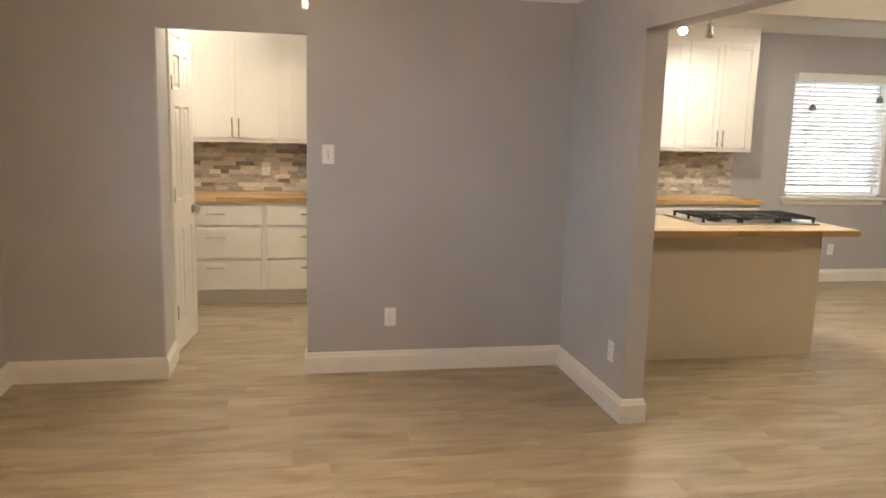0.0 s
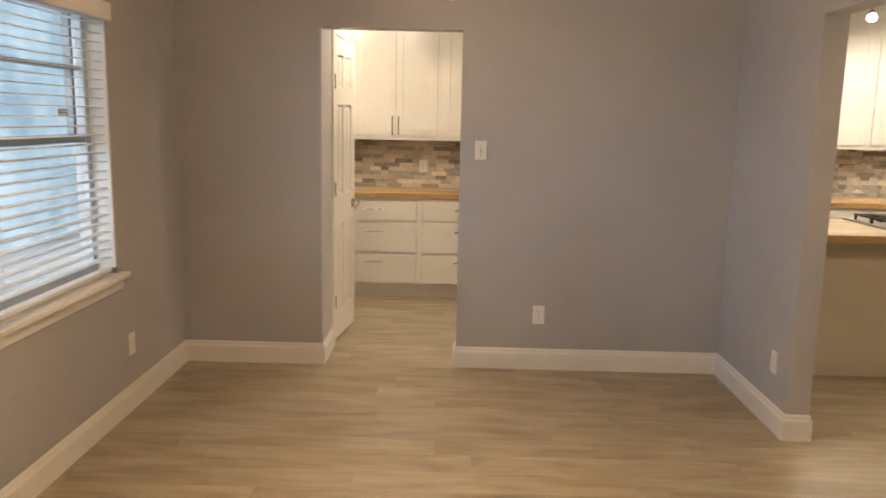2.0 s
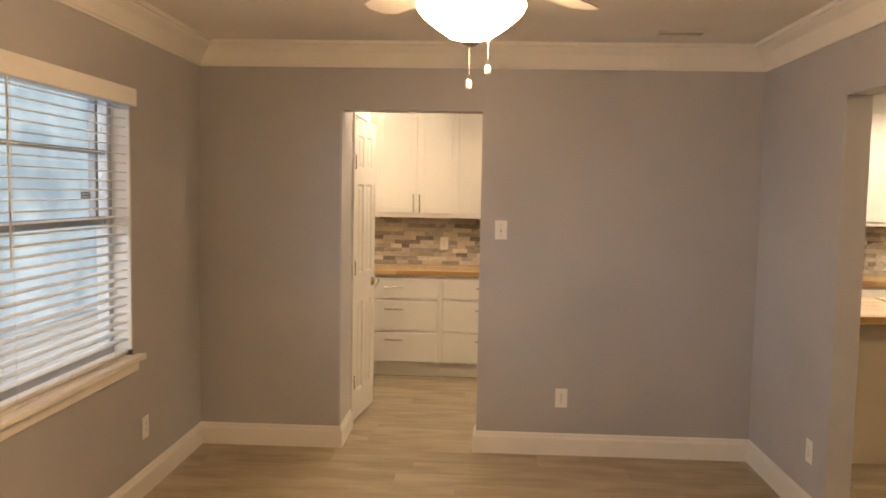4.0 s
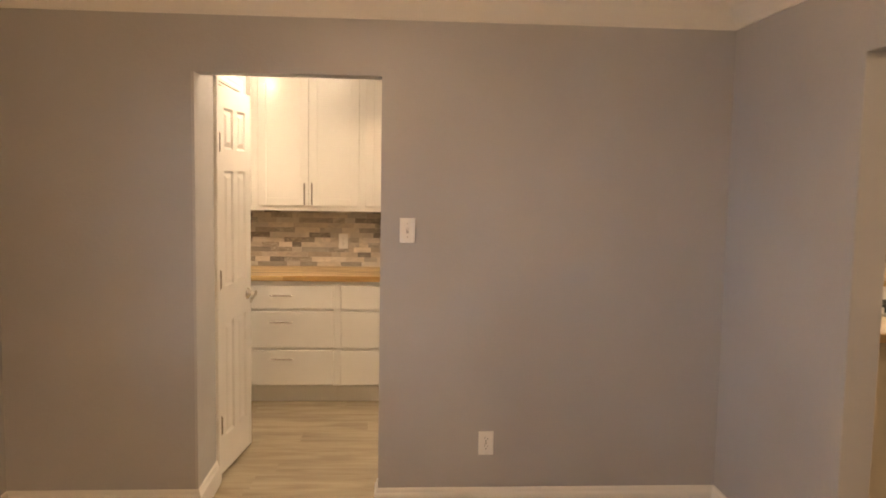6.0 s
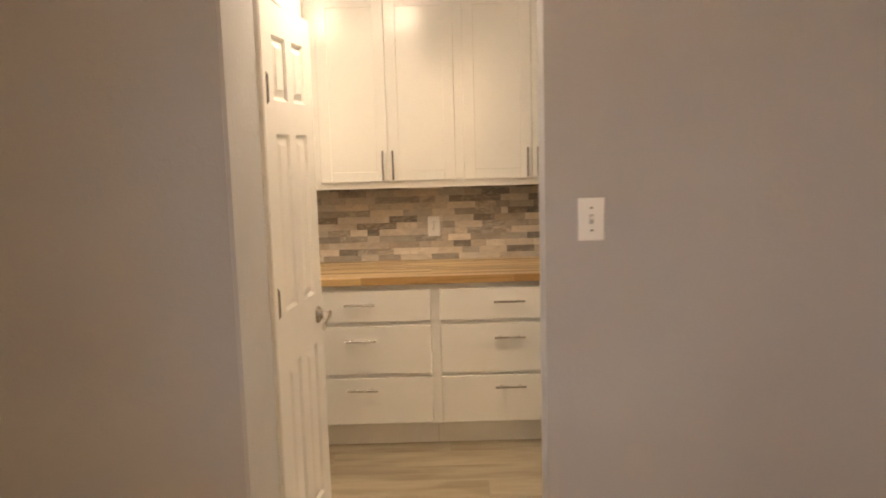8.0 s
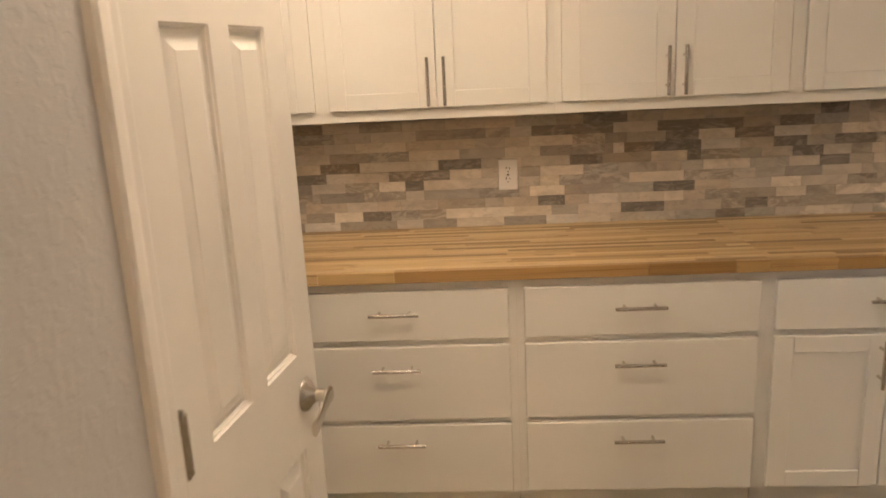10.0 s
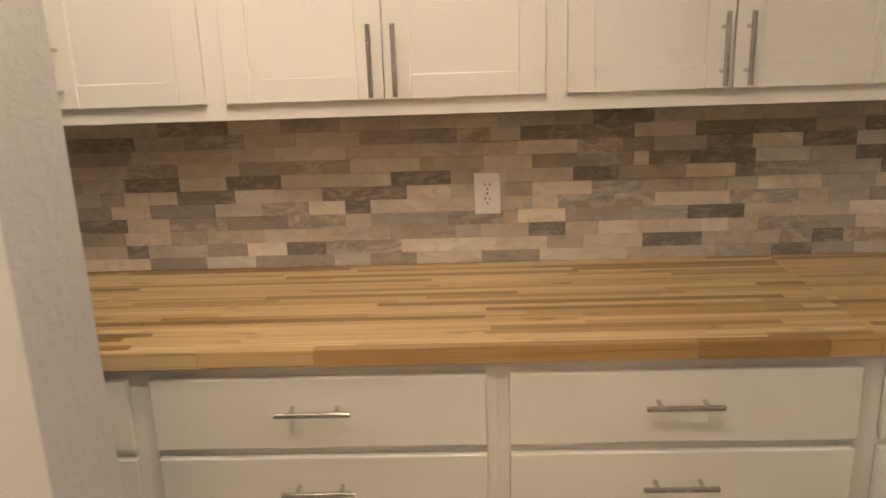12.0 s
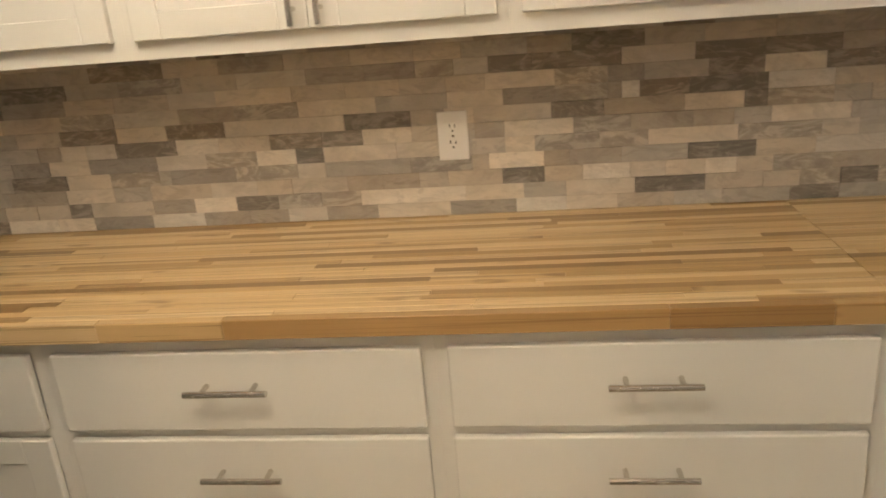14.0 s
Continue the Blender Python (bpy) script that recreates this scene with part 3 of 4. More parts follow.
up = [bm.verts.new((PX + d, CD1 + w, CDH + w)) for d, w in CAS]
for i in range(len(CAS)):
    j = (i + 1) % len(CAS)
    bm.faces.new((lo[i], lo[j], up[j], up[i]))
structure("door_casing", bm, TRIM, "white moulded casing round the closet door", "trim")
bm = bmesh.new()
for y0, y1, z0, z1 in ((CD0 + 0.0005, CD0 + 0.009, 0, CDH), (CD1 - 0.009, CD1 - 0.0005, 0, CDH), (CD0 + 0.009, CD1 - 0.009, CDH - 0.012, CDH - 0.0005)):
    box(bm, PX - 0.114, PX - 0.001, y0, y1, z0, z1)
structure("door_jamb", bm, TRIM, "white painted closet door jamb", "trim")


# ---- cabinets ----
def bar_pull(parent, centre, length, along):
    """A T-bar pull standing off the front at centre."""
    cx, cy, cz = centre
    bm = bmesh.new()
    ax = Vector((1, 0, 0)) if along == "x" else Vector((0, 0, 1))
    c = Vector((cx, cy - 0.034, cz))
    cyl(bm, c - ax * length / 2, c + ax * length / 2, 0.006, seg=14)
    for s in (-1, 1):
        p = c + ax * s * length * 0.30
        cyl(bm, p, p + Vector((0, 0.034, 0)), 0.005, seg=10)
    return part("handle", bm, NICKEL, parent, "brushed nickel bar pull", True)


def slab_front(name, parent, x0, x1, z0, z1, th=0.019):
    bm = bmesh.new()
    box(bm, x0, x1, -th, -0.0008, z0, z1, 0.0035, 2)
    return part(name, bm, CABINET, parent)


def shaker_front(name, parent, x0, x1, z0, z1, th=0.019, stile=0.06):
    bm = bmesh.new()
    for a, b, c, d in ((x0, x0 + stile, z0, z1), (x1 - stile, x1, z0, z1)):
        box(bm, a, b, -th, -0.0008, c, d, 0.002)
    for c, d in ((z0, z0 + stile - 0.006), (z1 - stile + 0.006, z1)):
        box(bm, x0 + stile, x1 - stile, -th + 0.0004, -0.0012, c, d, 0.0015)
    box(bm, x0 + stile - 0.004, x1 - stile + 0.004, -th + 0.0075, -0.003, z0 + stile - 0.012, z1 - stile + 0.012)
    return part(name, bm, CABINET, parent)


def frame_mesh(bm, w, z0, z1, rails, stile=0.024, mids=()):
    box(bm, 0.0001, stile, 0, 0.019, z0, z1)
    box(bm, w - stile, w - 0.0001, 0, 0.019, z0, z1)
    for a, b in rails:
        box(bm, stile, w - stile, 0.0003, 0.019, a, b)
    for m0 in mids:
        box(bm, m0 - 0.02, m0 + 0.02, 0.0006, 0.019, z0 + 0.01, z1 - 0.01)


BASE_F, CAB_H = 6.827, 0.8765


def base_cabinet(x0, x1, kind, group, label):
    w = x1 - x0
    c = thing("base_cabinet", pose(x0, BASE_F, 0), label, "cabinet", group)
    bm = bmesh.new()
    box(bm, 0.001, w - 0.001, 0.0195, NORTH - BASE_F - 0.001, 0.126, CAB_H)
    box(bm, 0.03, w - 0.03, 0.16, 0.40, 0.0, 0.1255)
    part("body", bm, CABINET, c)
    bm = bmesh.new()
    frame_mesh(bm, w, 0.125, CAB_H, [(0.125, 0.155), (0.38, 0.415), (0.655, 0.70), (0.835, CAB_H)] if kind == "drawers" else [(0.125, 0.155), (0.655, 0.70), (0.835, CAB_H)])
    part("face_frame", bm, CABINET, c)
    bm = bmesh.new()
    box(bm, 0.001, w - 0.001, 0.066, 0.082, 0.0005, 0.1245)
    part("toe_kick", bm, CABINET, c, "white toe board meeting the floor")
    a, b = 0.024, w - 0.024
    d = slab_front("drawer_front", c, a, b, 0.682, 0.846)
    bar_pull(d, (w / 2 - 0.006, -0.019, 0.778), 0.158, "x")
    if kind == "drawers":
        for z0, z1, hz in ((0.405, 0.661, 0.591), (0.139, 0.386, 0.329)):
            d = slab_front("drawer_front", c, a, b, z0, z1)
            bar_pull(d, (w / 2 - 0.006, -0.019, hz), 0.158, "x")
    else:
        mid = w / 2
        for p, q, hx in ((a, mid - 0.0015, mid - 0.03), (mid + 0.0015, b, mid + 0.03)):
            d = shaker_front("cabinet_door", c, p, q, 0.139, 0.661)
            bar_pull(d, (hx, -0.019, 0.57), 0.158, "z")
    return c


UPP_F = 7.127


def upper_cabinet(x0, x1, group, label):
    w = x1 - x0
    c = thing("wall_cabinet", pose(x0, UPP_F, 1.352), label, "cabinet", group)
    top = KHIGH - 1.352 - 0.002
    bm = bmesh.new()
    box(bm, 0.001, w - 0.001, 0.0195, NORTH - UPP_F - 0.001, 0.012, top)
    part("body", bm, CABINET, c)
    bm = bmesh.new()
    frame_mesh(bm, w, 0.0, top, [(0.0, 0.045), (0.99, top)])
    part("face_frame", bm, CABINET, c)
    mid = w / 2
    for p, q, hx in ((0.024, mid - 0.0012, mid - 0.027), (mid + 0.0012, w - 0.024, mid + 0.027)):
        d = shaker_front("cabinet_door", c, p, q, 0.038, 1.008)
        bar_pull(d, (hx, -0.019, 0.124), 0.157, "z")
    return c


bx = [-1.70, -1.083, -0.325, 0.447, 1.20, 1.95, 2.70, 3.46, 4.22]
for i, (a, b) in enumerate(zip(bx, bx[1:])):
    if i in (1, 2):
        base_cabinet(a, b, "drawers", "base cabinets", "white base cabinet with three drawers and bar pulls")
    else:
        base_cabinet(a, b, "door", "base cabinets", "white base cabinet with a drawer over shaker doors")
ux = [-1.70, -0.947, -0.171, 0.608] + [0.608 + 0.7314 * i for i in range(1, 6)]
for a, b in zip(ux, ux[1:]):
    upper_cabinet(a, b, "wall cabinets", "white shaker wall cabinet with two doors up to the ceiling")


# ---- butcher-block tops ----
def stave_mesh(cache, key, dims, material, bevel):
    if key not in cache:
        bm = bmesh.new()
        box(bm, 0, dims[0], 0, dims[1], 0, dims[2], bevel)
        cache[key] = mesh_of("stave", bm, material)
    return cache[key]


def butcher_top(name, x0, x1, y0, y1, z0, z1, label, seed, rows_n, heart=99.0, timber=BUTCHER):
    """A top of staves; heart: from there on the front edge is of heartwood."""
    rnd = random.Random(seed)
    c = thing(name, pose(x0, y0, z0), label, "countertop")
    dy = (y1 - y0) / rows_n
    cache = {}
    for r in range(rows_n):
        x = -rnd.random() * 0.5
        while x < x1 - x0 - 0.001:
            ln = rnd.choice((0.26, 0.36, 0.48, 0.62, 0.78, 0.95))
            if r == 0 and x + x0 < heart - 0.01 < x + x0 + ln:
                ln = heart - x0 - x
            a, b = max(x, 0.0), min(x + ln, x1 - x0)
            if x1 - x0 - b < 0.06:
                b = x1 - x0
            x = max(x + ln, b)
            if b - a < 0.012:
                continue
            k = round(b - a, 3)
            wood = HEARTWOOD if r == 0 and a + x0 > heart - 0.01 else timber
            ob = new("stave", stave_mesh(cache, (k, wood.name, r > 0), (k - 0.0003, dy - 0.0002, z1 - z0), wood, 0.0006 if r else 0.0015))
            ob.parent = c
            ob.location = (a, r * dy, rnd.uniform(-0.0002, 0.0001))
    return c


butcher_top("countertop", WEST + 0.002, 0.441, 6.793, NORTH - 0.001, 0.877, 0.915, "oiled butcher-block worktop of mixed staves on white cabinets", 4, 26, -0.70)
butcher_top("countertop", 0.4416, 4.235, 6.793, NORTH - 0.001, 0.877, 0.915, "oiled butcher-block worktop butted to the next one", 7, 26, 0.0)

# ---- stone backsplash ----
splash = tagged(new("backsplash"), "marbled grey stone mosaic backsplash above the worktop", "backsplash", "", "structure")
splash.matrix_world = pose(WEST, NORTH, 0.9163)
bm = bmesh.new()
box(bm, 0.001, 4.252 - WEST, -0.004, -0.0003, 0, 0.4430)
part("grout_bed", bm, GROUT, splash, "grey grout")
TH, FIRST = 0.0375, 0.0347     # course height, and that of the cut course on the worktop
COURSES = """
m10 d9 w14 l10 g16 w14 g12 g10 l10 g13 l18 g16 w12 l12 m13 l11 m15 d11 m11 l9
m8 g11 m9 m9 d6 m8 m9 g11 w11 d11 v11 v10 w14 w12 l14 m10 l16 d16 m13 m8 v9 d8 v12
g9 m12 g16 l13 m10 m16 l12 m9 m14 g9 g9 m7 m13 d10 m9 w11 l8 l9 w7 m8 v13 g13 l11
l8 m15 d15 l12 v13 m3 g17 v16 l7 m21 v15 m4 w13 g6 g12 m15 d15 m13 l15 w11
g8 m16 g10 l11 g18 l13 v13 w10 d7 l18 l11 m7 m8 l7 v15 v11 l20 v18 m8 m11 g13
m6 d12 m14 g6 l7 l8 d16 l11 m13 d13 d10 l12 m8 m7 g7 l16 v13 g14 g9 m8 l17 m14 l11
g14 m13 m12 d15 l13 d15 l19 l11 d16 m8 l7 l18 d12 g18 l13 d5 v14 m8 m11 d11 l10
m7 l17 m16 v14 l17 g14 v16 l19 m17 l13 g12 v12 g3 w4 d11 d17 w14 m12 d12 m10
l7 d18 g17 m13 m14 l12 l19 m13 m13 m11 m9 l16 v12 g8 m14 d12 w13 d14 w13 m11
m9 g16 d18 m14 v16 m14 l17 g14 g12 v9 l8 d10 d20 l16 d15 d16 g13 d12 m12
d10 g11 m13 m16 d19 m14 g16 m16 m15 m11 m15 g10 d16 m13 m15 m14 m12 m15 d10
g12 m14 l11 m16 g13 m12 d12 m15 g14 m13 l12 m16 g12 m14 d11 m13 l14 m12
"""                                # stone and length in centimetres, along each course
rnd = random.Random(11)
tile_mesh = {}
far = bmesh.new()


def tile_data(stone, ln, th, high):
    key = (stone, round(ln, 3), th, high)
    if key not in tile_mesh:
        bm = bmesh.new()
        box(bm, 0.0001, ln - 0.0001, -th, -0.004, 0.0001, high - 0.0001, 0.0005)
        tile_mesh[key] = mesh_of("tile", bm, STONES[stone])
    return tile_mesh[key]


end = 4.250 - WEST
for r, course in enumerate(COURSES.split("\n")[1:-1]):
    high = FIRST if r == 0 else min(TH, 0.443 - FIRST - (r - 1) * TH)
    z = 0.0 if r == 0 else FIRST + (r - 1) * TH
    x = 0.002
    for piece in course.split():
        ln, th = int(piece[1:]) / 100, rnd.choice((0.0090, 0.0100, 0.0110, 0.0120))
        ob = new("tile", tile_data(piece[0], ln, th, high))
        ob.parent = splash
        ob.matrix_local = pose(x, 0, z, rnd.uniform(-0.5, 0.5), 0, rnd.uniform(-0.25, 0.25))
        x += ln
    while x < end - 0.02:
        ln, th = min(rnd.choice((0.072, 0.088, 0.104, 0.12, 0.142, 0.165)), end - x), rnd.choice((0.0098, 0.0105, 0.0112))
        box(far, x + 0.0006, x + ln - 0.0006, -th, -0.004, z + 0.0003, z + high - 0.0003)
        x += ln
far_tiles = part("far_tiles", far, STONE, splash, "further marbled stone tiles")
far_tiles["kind"] = "stuff"


# ---- outlets and switches ----
def wall_plate(kind, m, label):
    """A cover plate; local x along the wall, y into it, z up, centred."""
    p = thing("light_switch" if kind == "switch" else "power_outlet", m, label, "switch" if kind == "switch" else "outlet", "wall plates")
    bm = bmesh.new()
    box(bm, -0.036, 0.036, -0.006, -0.0003, -0.058, 0.058, 0.003, 2)
    part("plate", bm, PLASTIC, p)
    if kind == "switch":
        bm = bmesh.new()
        box(bm, -0.0055, 0.0055, -0.0068, -0.0055, -0.013, 0.013)
        part("slot", bm, TOGGLE_GAP, p, "grey toggle slot")
        bm = bmesh.new()
        box(bm, -0.004, 0.004, -0.017, -0.0069, 0.0, 0.011, 0.0015)
        part("toggle", bm, PLASTIC, p, "white toggle")
        for z in (-0.03, 0.03):
            bm = bmesh.new()
            cyl(bm, (0, -0.0068, z), (0, -0.0055, z), 0.003, seg=10)
            part("screw", bm, NICKEL, p)
        return p
    for z in (-0.0195, 0.0195):
        bm = bmesh.new()
        pts = []
        for i in range(20):
            t = 2 * math.pi * i / 20
            pts.append((max(-0.0135, min(0.0135, 0.0172 * math.cos(t))), 0.0145 * math.sin(t) + z))
        lo = [bm.verts.new((x, -0.0058, q)) for x, q in pts]
        up = [bm.verts.new((x, -0.0078, q)) for x, q in pts]
        for i in range(20):
            bm.faces.new((lo[i], lo[(i + 1) % 20], up[(i + 1) % 20], up[i]))
        bm.faces.new(up)
        face = part("receptacle", bm, PLASTIC, p, "white receptacle face")
        for x, h in ((-0.0062, 0.009), (0.0062, 0.0075)):
            bm = bmesh.new()
            box(bm, x - 0.0011, x + 0.0011, -0.0081, -0.0079, z + 0.001, z + 0.001 + h)
            part("slot", bm, SLOT, face, "dark slot")
        bm = bmesh.new()
        cyl(bm, (0, -0.0081, z - 0.007), (0, -0.0079, z - 0.007), 0.0025, seg=10)
        part("slot", bm, SLOT, face, "dark round slot")
    bm = bmesh.new()
    cyl(bm, (0, -0.0068, 0), (0, -0.0055, 0), 0.003, seg=10)
    part("screw", bm, NICKEL, p)
    return p


wall_plate("switch", pose(0.124, DWALL, 1.360), "white toggle light switch on the grey wall")
wall_plate("outlet", pose(0.511, DWALL, 0.350), "white duplex outlet low on the grey wall")
wall_plate("outlet", pose(DIV0, 4.165, 0.345, 0, 0, -90), "white duplex outlet on the dividing wall")
wall_plate("outlet", pose(WEST, 4.20, 0.345, 0, 0, 90), "white duplex outlet under the window")
wall_plate("outlet", pose(-0.324, NORTH - 0.0115, 1.112), "white duplex outlet set in the stone backsplash")
wall_plate("outlet", pose(5.467, NORTH, 0.345), "white duplex outlet low on the kitchen wall")

# ---- peninsula and cooktop ----
pen = thing("kitchen_peninsula", pose(DIV1 + 0.002, 5.012, 0), "plain beige painted kitchen peninsula under a wood top", "counter")
PENP = painted_wood("peninsula_paint", (0.68, 0.60, 0.48), 0.5)
for nm, r in (("body", (0.0, 3.515 - DIV1, 0.105, 0.60, 0.0, 0.872)), ("front_panel", (0.15, 3.530 - DIV1, 0.0, 0.0145, 0.0, 0.872)),
              ("core", (0.16, 3.515 - DIV1, 0.015, 0.1045, 0.0, 0.872)), ("end_panel", (3.516 - DIV1, 3.530 - DIV1, 0.015, 0.60, 0.0, 0.872))):
    bm = bmesh.new()
    box(bm, *r, 0.002)
    part(nm, bm, PENP, pen)
butcher_top("countertop", DIV1 + 0.152, 3.69, 4.84, 5.745, 0.873, 0.915, "oiled butcher-block top of the peninsula, coloured paler for the glare on it", 9, 24, 0.0, GLARE_WOOD)


def cooktop():
    c = thing("gas_cooktop", pose(2.66, 5.11, 0.9152), "stainless gas cooktop with black cast-iron grates on the wood top", "cooktop")
    w, d = 0.914, 0.56
    bm = bmesh.new()
    box(bm, 0, w, 0, d, 0, 0.012, 0.005, 2)
    part("tray", bm, STEEL, c, "stainless steel tray")
    for cx, cy, r in ((0.17, 0.14, 0.04), (0.17, 0.36, 0.032), (0.457, 0.25, 0.055), (0.744, 0.14, 0.032), (0.744, 0.36, 0.04)):
        bm = bmesh.new()
        lathe(bm, [(0, 0.012), (r * 1.25, 0.012), (r * 1.2, 0.022), (r, 0.024), (r, 0.031), (r * 0.9, 0.034), (0, 0.034)], 20, pose(cx, cy, 0))
        part("burner", bm, IRON, c, "black burner cap", True)
    for k in range(3):
        x0 = 0.02 + k * 0.2925
        x1 = x0 + 0.287
        bm = bmesh.new()
        for y in (0.03, 0.25, 0.45):
            box(bm, x0, x1, y - 0.007, y + 0.007, 0.040, 0.053, 0.002)
        for x in (x0 + 0.007, (x0 + x1) / 2, x1 - 0.007):
            box(bm, x - 0.006, x + 0.006, 0.03, 0.45, 0.041, 0.054, 0.002)
        for y in (0.085, 0.14, 0.195, 0.305, 0.36, 0.41):
            for a, b in ((x0, x0 + 0.095), (x1 - 0.095, x1)):
                box(bm, a, b, y - 0.004, y + 0.004, 0.042, 0.056, 0.0015)
        for x in (x0 + 0.01, x1 - 0.01):
            for y in (0.035, 0.24, 0.445):
                box(bm, x - 0.008, x + 0.008, y - 0.008, y + 0.008, 0.0125, 0.0405, 0.002)
        part("grate", bm, IRON, c, "black cast-iron grate")
    for i in range(5):
        bm = bmesh.new()
        lathe(bm, [(0, 0.0125), (0.020, 0.0125), (0.020, 0.018), (0.017, 0.020), (0.015, 0.046), (0.012, 0.048), (0, 0.048)], 18, pose(0.30 + i * 0.085, 0.522, 0))
        part("knob", bm, CHROME, c, "polished metal knob", True)


cooktop()


# ---- ceiling fan with its lit bowl ----
def ceiling_fan(x, y):
    f = thing("ceiling_fan", pose(x, y, -0.018), "white ceiling fan with a lit frosted glass bowl and pull chains", "ceiling fan")
    bm = bmesh.new()
    lathe(bm, [(0, HIGH + 0.017), (0.07, HIGH + 0.017), (0.068, HIGH - 0.03), (0.03, HIGH - 0.06), (0, HIGH - 0.06)])
    part("canopy", bm, TRIM, f, "", True)
    bm = bmesh.new()
    cyl(bm, (0, 0, 2.30), (0, 0, HIGH - 0.055), 0.013)
    part("downrod", bm, TRIM, f, "", True)
    bm = bmesh.new()
    lathe(bm, [(0, 2.315), (0.05, 2.31), (0.095, 2.29), (0.11, 2.26), (0.108, 2.215), (0.085, 2.195), (0.06, 2.19), (0.055, 2.155), (0.11, 2.145), (0.115, 2.135), (0, 2.135)])
    part("motor_housing", bm, TRIM, f, "", True)
    for i in range(5):
        t = 2 * math.pi * i / 5 + 0.89
        m = Matrix.Rotation(t, 4, "Z")
        bm = bmesh.new()
        prof = [(0.17, -0.05), (0.22, -0.062), (0.50, -0.068), (0.60, -0.062), (0.635, -0.03), (0.635, 0.03), (0.60, 0.062), (0.50, 0.068), (0.22, 0.062), (0.17, 0.05)]
        lo = [bm.verts.new((a, b, 2.235 + b * 0.16)) for a, b in prof]
        up = [bm.verts.new((a, b, 2.241 + b * 0.16)) for a, b in prof]
        bm.faces.new(lo)
        bm.faces.new(up)
        for q in range(len(prof)):
            bm.faces.new((lo[q], lo[(q + 1) % len(prof)], up[(q + 1) % len(prof)], up[q]))
        bmesh.ops.transform(bm, matrix=m, verts=bm.verts)
        blade = part("blade", bm, TRIM, f, "white fan blade")
        bm = bmesh.new()
        box(bm, 0.09, 0.21, -0.02, 0.02, 2.226, 2.234, 0.003)
        bmesh.ops.transform(bm, matrix=m, verts=bm.verts)
        part("blade_bracket", bm, NICKEL, blade)
    bm = bmesh.new()
    lathe(bm, [(0.150, 2.138), (0.158, 2.132), (0.154, 2.122), (0.150, 2.112), (0.138, 2.098), (0.100, 2.067), (0.062, 2.042), (0.035, 2.034), (0.0, 2.033)], 40)
    part("bowl", bm, BOWL, f, "glowing frosted glass bowl", True)
    # Unseen bulbs added behind the rim to throw more light on the ceiling.
    for i in range(3):
        t = 2 * math.pi * (i + 0.25) / 3
        bm = bmesh.new()
        bmesh.ops.create_icosphere(bm, subdivisions=2, radius=0.013, matrix=Matrix.Translation((0.134 * math.cos(t), 0.134 * math.sin(t), 2.148)))
        part("bulb", bm, RIM_FILL, f, "unseen bulb added behind the glass rim to brighten the ceiling", True)
    bm = bmesh.new()
    lathe(bm, [(0, 2.0335), (0.024, 2.0335), (0.025, 2.024), (0.014, 2.017), (0, 2.014)], 14)
    part("finial", bm, NICKEL, f, "small nickel finial", True)
    for cx, cy, zt, zb in ((-0.003, 0.017, 2.07, 1.933), (0.051, -0.011, 2.07, 1.971)):
        bm = bmesh.new()
        n = int((zt - zb) / 0.0042)
        for i in range(n):
            bmesh.ops.create_icosphere(bm, subdivisions=1, radius=0.0019, matrix=Matrix.Translation((cx, cy, zt - i * 0.0042)))
        chain = part("pull_chain", bm, TRIM, f, "white beaded pull chain")
        bm = bmesh.new()
        lathe(bm, [(0, zb - 0.008), (0.004, zb - 0.009), (0.0085, zb - 0.014), (0.0095, zb - 0.024), (0.008, zb - 0.033), (0, zb - 0.036)], 14, pose(cx, cy, 0))
        part("chain_pull", bm, PLASTIC, chain, "small white pull", True)
    return f


ceiling_fan(-0.042, 2.633)


# ---- track lights ----
def track_light(x0, heads, y, label, cone, color):
    t = thing("track_light", pose(x0, y, KHIGH), label, "track light", "track lights")
    ln = heads[-1][0] - x0 + 0.12
    bm = bmesh.new()
    box(bm, 0, ln, -0.018, 0.018, -0.022, -0.0005, 0.003)
    part("track", bm, NICKEL, t, "slim nickel track")
    for hx, aim, power in heads:
        p = Vector((hx - x0, 0, -0.145))
        d = Vector(aim).normalized()
        bm = bmesh.new()
        cyl(bm, (p.x, 0, -0.022), (p.x, 0, -0.13), 0.006, seg=10)
        box(bm, p.x - 0.016, p.x + 0.016, -0.012, 0.012, -0.032, -0.0225, 0.002)
        stem = part("stem", bm, NICKEL, t, "", True)
        bm = bmesh.new()
        q = d.to_track_quat("Z", "Y").to_matrix().to_4x4()
        lathe(bm, [(0, -0.03), (0.018, -0.028), (0.022, -0.01), (0.024, 0.03), (0.034, 0.055), (0.036, 0.075), (0.033, 0.075), (0.031, 0.056)], 22, Matrix.Translation(p) @ q)
        shade = part("spot_head", bm, NICKEL, t, "nickel spot head", True)
        bm = bmesh.new()
        lathe(bm, [(0.031, 0.058), (0.028, 0.066), (0.018, 0.070), (0, 0.071)], 22, Matrix.Translation(p) @ q)
        part("bulb", bm, BULB, shade, "lit reflector bulb", True)
        lamp("SPOT", "track_spot", look(Vector((x0, y, KHIGH)) + p + d * 0.09, Vector((x0, y, KHIGH)) + p + d), power, color, radius=0.04, cone=cone)
    return t


WARM_SPOT = (1.0, 0.80, 0.57)
track_light(-1.05, [(-0.93, (-0.25, 0.75, -0.5), 7), (-0.65, (-0.7, 0.05, -0.9), 10), (-0.37, (-0.2, -0.1, -1), 4)], 6.4, "nickel track light with three lit spots", 140, WARM_SPOT)
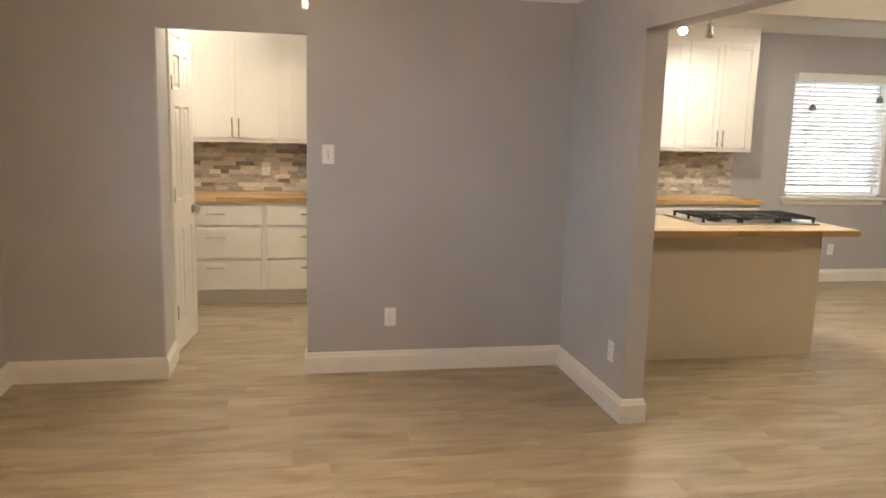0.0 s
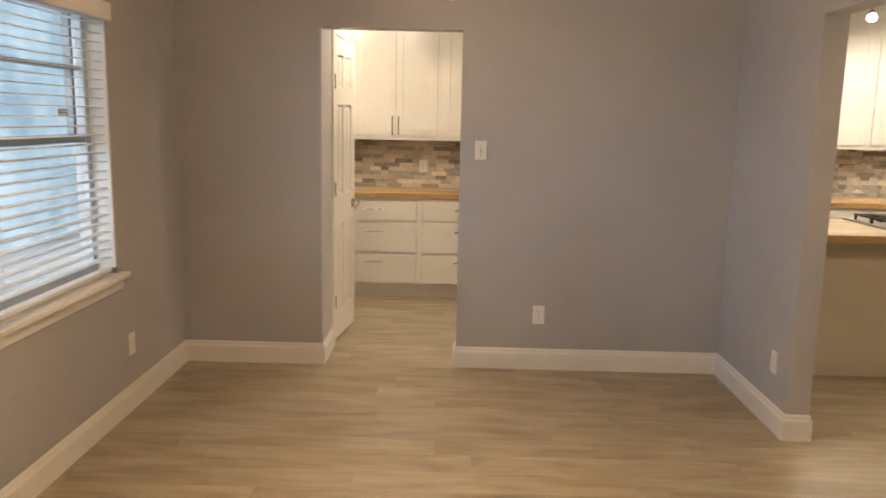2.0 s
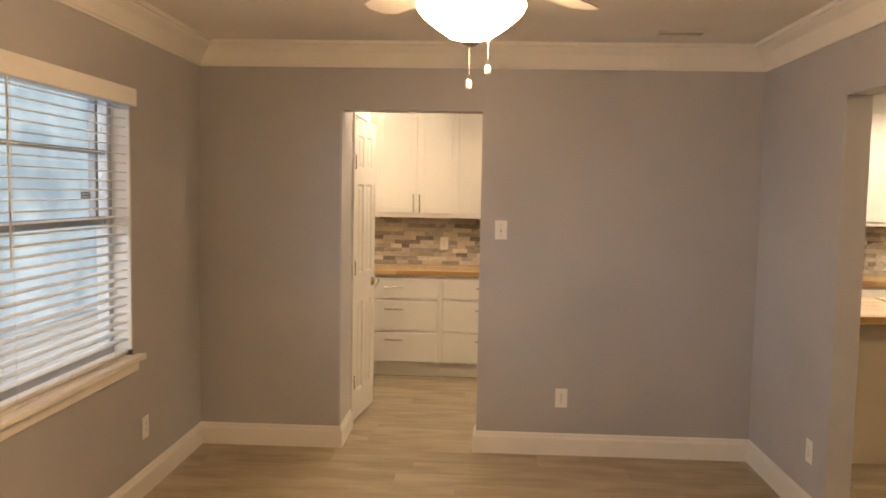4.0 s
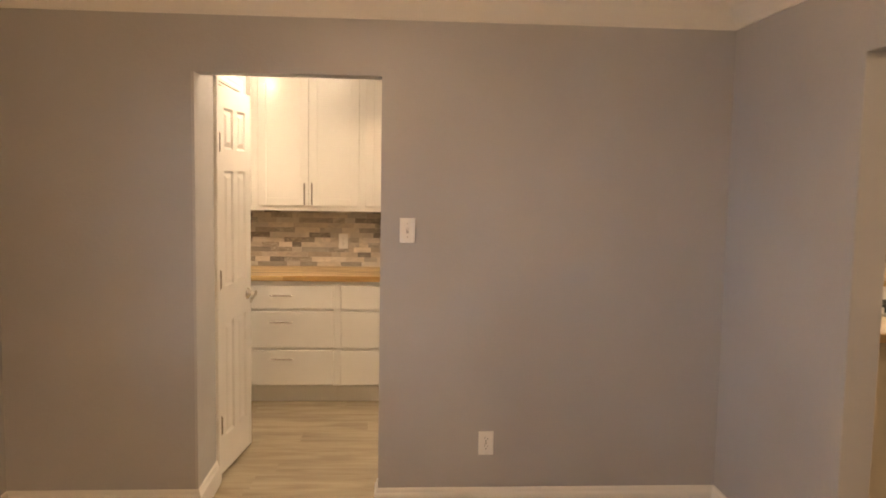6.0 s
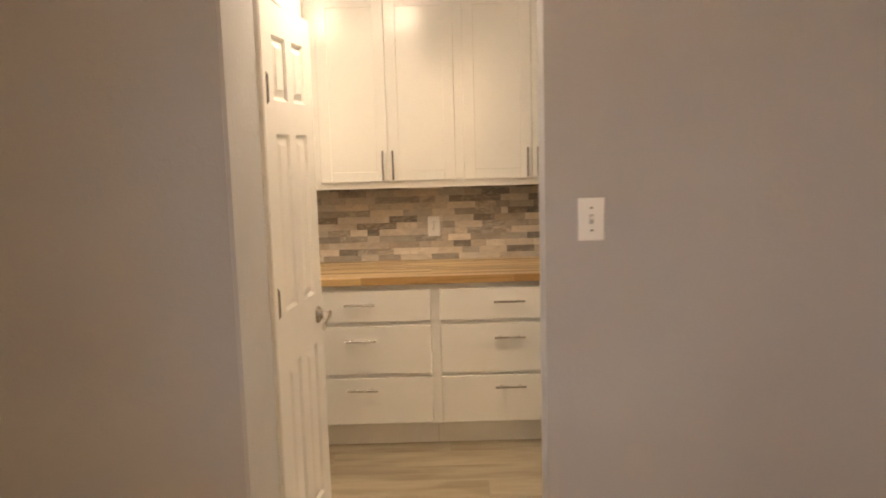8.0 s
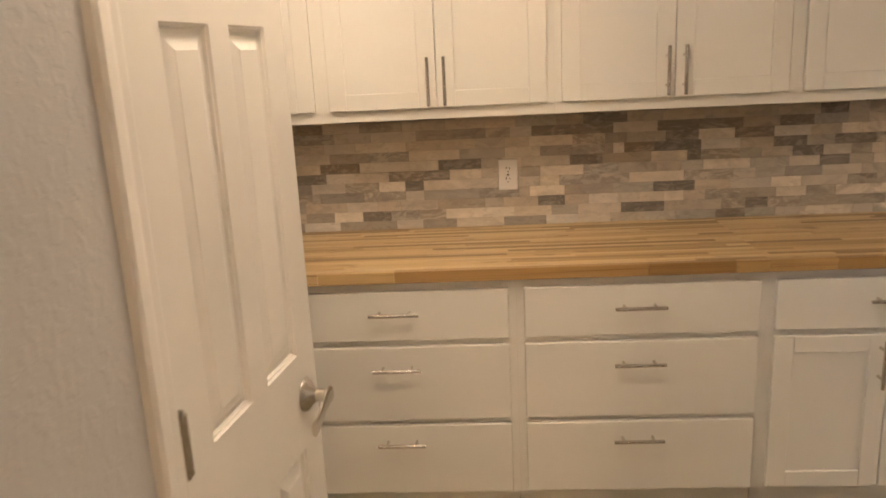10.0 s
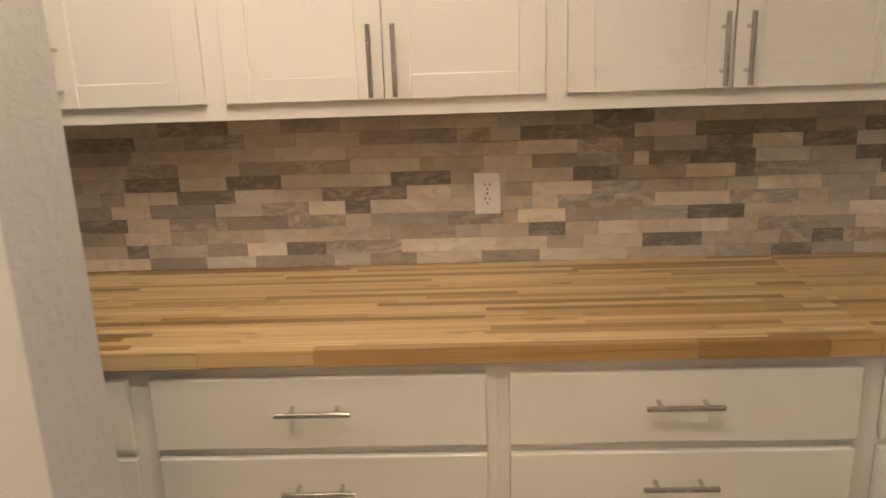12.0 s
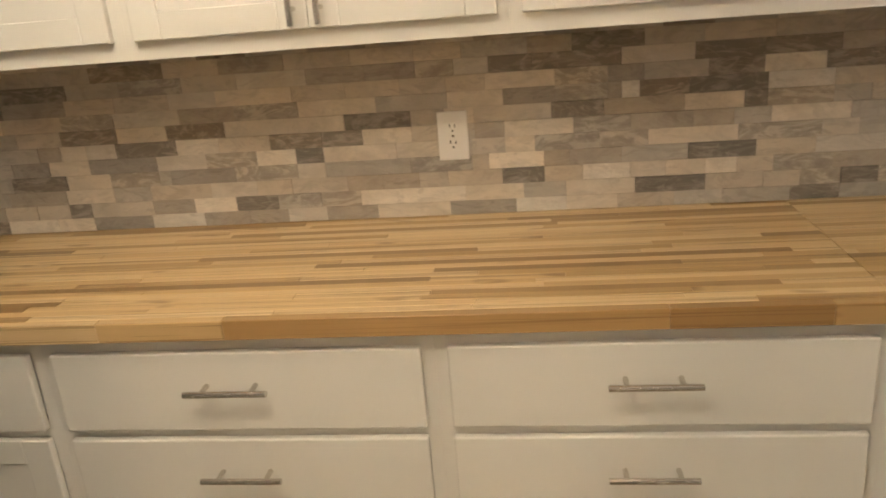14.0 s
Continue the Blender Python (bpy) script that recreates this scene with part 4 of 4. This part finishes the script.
track_light(2.84, [(2.98, (-0.35, -0.75, -0.6), 75), (3.215, (0.25, 0.35, -0.9), 60)], 6.2, "nickel track light with two lit spots", 150, (1.0, 0.88, 0.72))


# flush ceiling lamps: the passage one, and four unseen added ones
def flush_lamp(m, glass):
    fl = thing("ceiling_lamp", m, "round flush ceiling lamp with a lit opal shade, added as fill except in the passage", "ceiling lamp", "flush lamps")
    bm = bmesh.new()
    lathe(bm, [(0, -0.0005), (0.15, -0.0005), (0.152, -0.018), (0.14, -0.022), (0, -0.022)])
    part("base", bm, NICKEL, fl, "brushed nickel base", True)
    bm = bmesh.new()
    lathe(bm, [(0.139, -0.0225), (0.137, -0.045), (0.115, -0.068), (0.07, -0.084), (0, -0.09)])
    part("shade", bm, glass, fl, "lit opal glass shade", True)
    return fl


flush_lamp(pose(-0.50, 5.78, KHIGH), GLOBE_NEAR)
# Unseen lamps added to brighten the living side and the kitchen.
flush_lamp(pose(2.9, 2.8, HIGH), FILL_GLOBE)
flush_lamp(pose(4.9, 2.2, HIGH), FILL_GLOBE)
flush_lamp(pose(3.3, 4.95, KHIGH), FILL_GLOBE)
flush_lamp(pose(5.4, 5.3, KHIGH), FILL_GLOBE_BRIGHT)

# ceiling vent
v = thing("ceiling_vent", pose(1.04, 4.60, HIGH), "flat off-white ceiling air vent with louvres", "vent")
bm = bmesh.new()
for x0, x1, y0, y1 in ((-0.13, 0.13, -0.06, -0.045), (-0.13, 0.13, 0.045, 0.06), (-0.13, -0.115, -0.045, 0.045), (0.115, 0.13, -0.045, 0.045)):
    box(bm, x0, x1, y0, y1, -0.008, -0.0005, 0.002)
part("frame", bm, TRIM, v)
bm = bmesh.new()
box(bm, -0.115, 0.115, -0.045, 0.045, -0.003, -0.0005)
part("backing", bm, SLOT, v, "dark duct")
for i in range(6):
    bm = bmesh.new()
    box(bm, -0.114, 0.114, -0.0065, 0.0065, -0.001, 0.0, 0)
    s = part("slat", bm, TRIM, v)
    s.matrix_local = pose(0, -0.0375 + i * 0.015, -0.006, 18)

# ---- plank floor ----
planks = tagged(new("plank_floor"), "light taupe wood-look vinyl plank floor", "floor", "", "structure")
PL, PW = 1.22, 0.18
rnd = random.Random(5)
cache = {}
rest = bmesh.new()
y = SOUTH
while y < NORTH:
    w = min(PW, NORTH - y)
    x = WEST - rnd.random() * PL
    while x < EAST:
        a, b = max(x, WEST), min(x + PL, EAST)
        x += PL
        if b - a < 0.03:
            continue
        near = y > 1.2 and (a < 2.2 or (a < 5.2 and y > 2.6 and y < 5.5))
        if near and w == PW:
            k = round(b - a, 3)
            if k not in cache:
                bm = bmesh.new()
                box(bm, 0.0004, k - 0.0004, 0.0004, PW - 0.0004, -0.0055, 0.0, 0.0005)
                cache[k] = mesh_of("plank", bm, FLOOR)
            ob = new("plank", cache[k])
            ob.parent = planks
            ob.location = (a, y, 0)
        else:
            box(rest, a + 0.0004, b - 0.0004, y + 0.0004, y + w - 0.0004, -0.0055, 0.0)
    y += PW
r = part("further_planks", rest, FLOOR, planks, "further planks")
r["kind"] = "stuff"
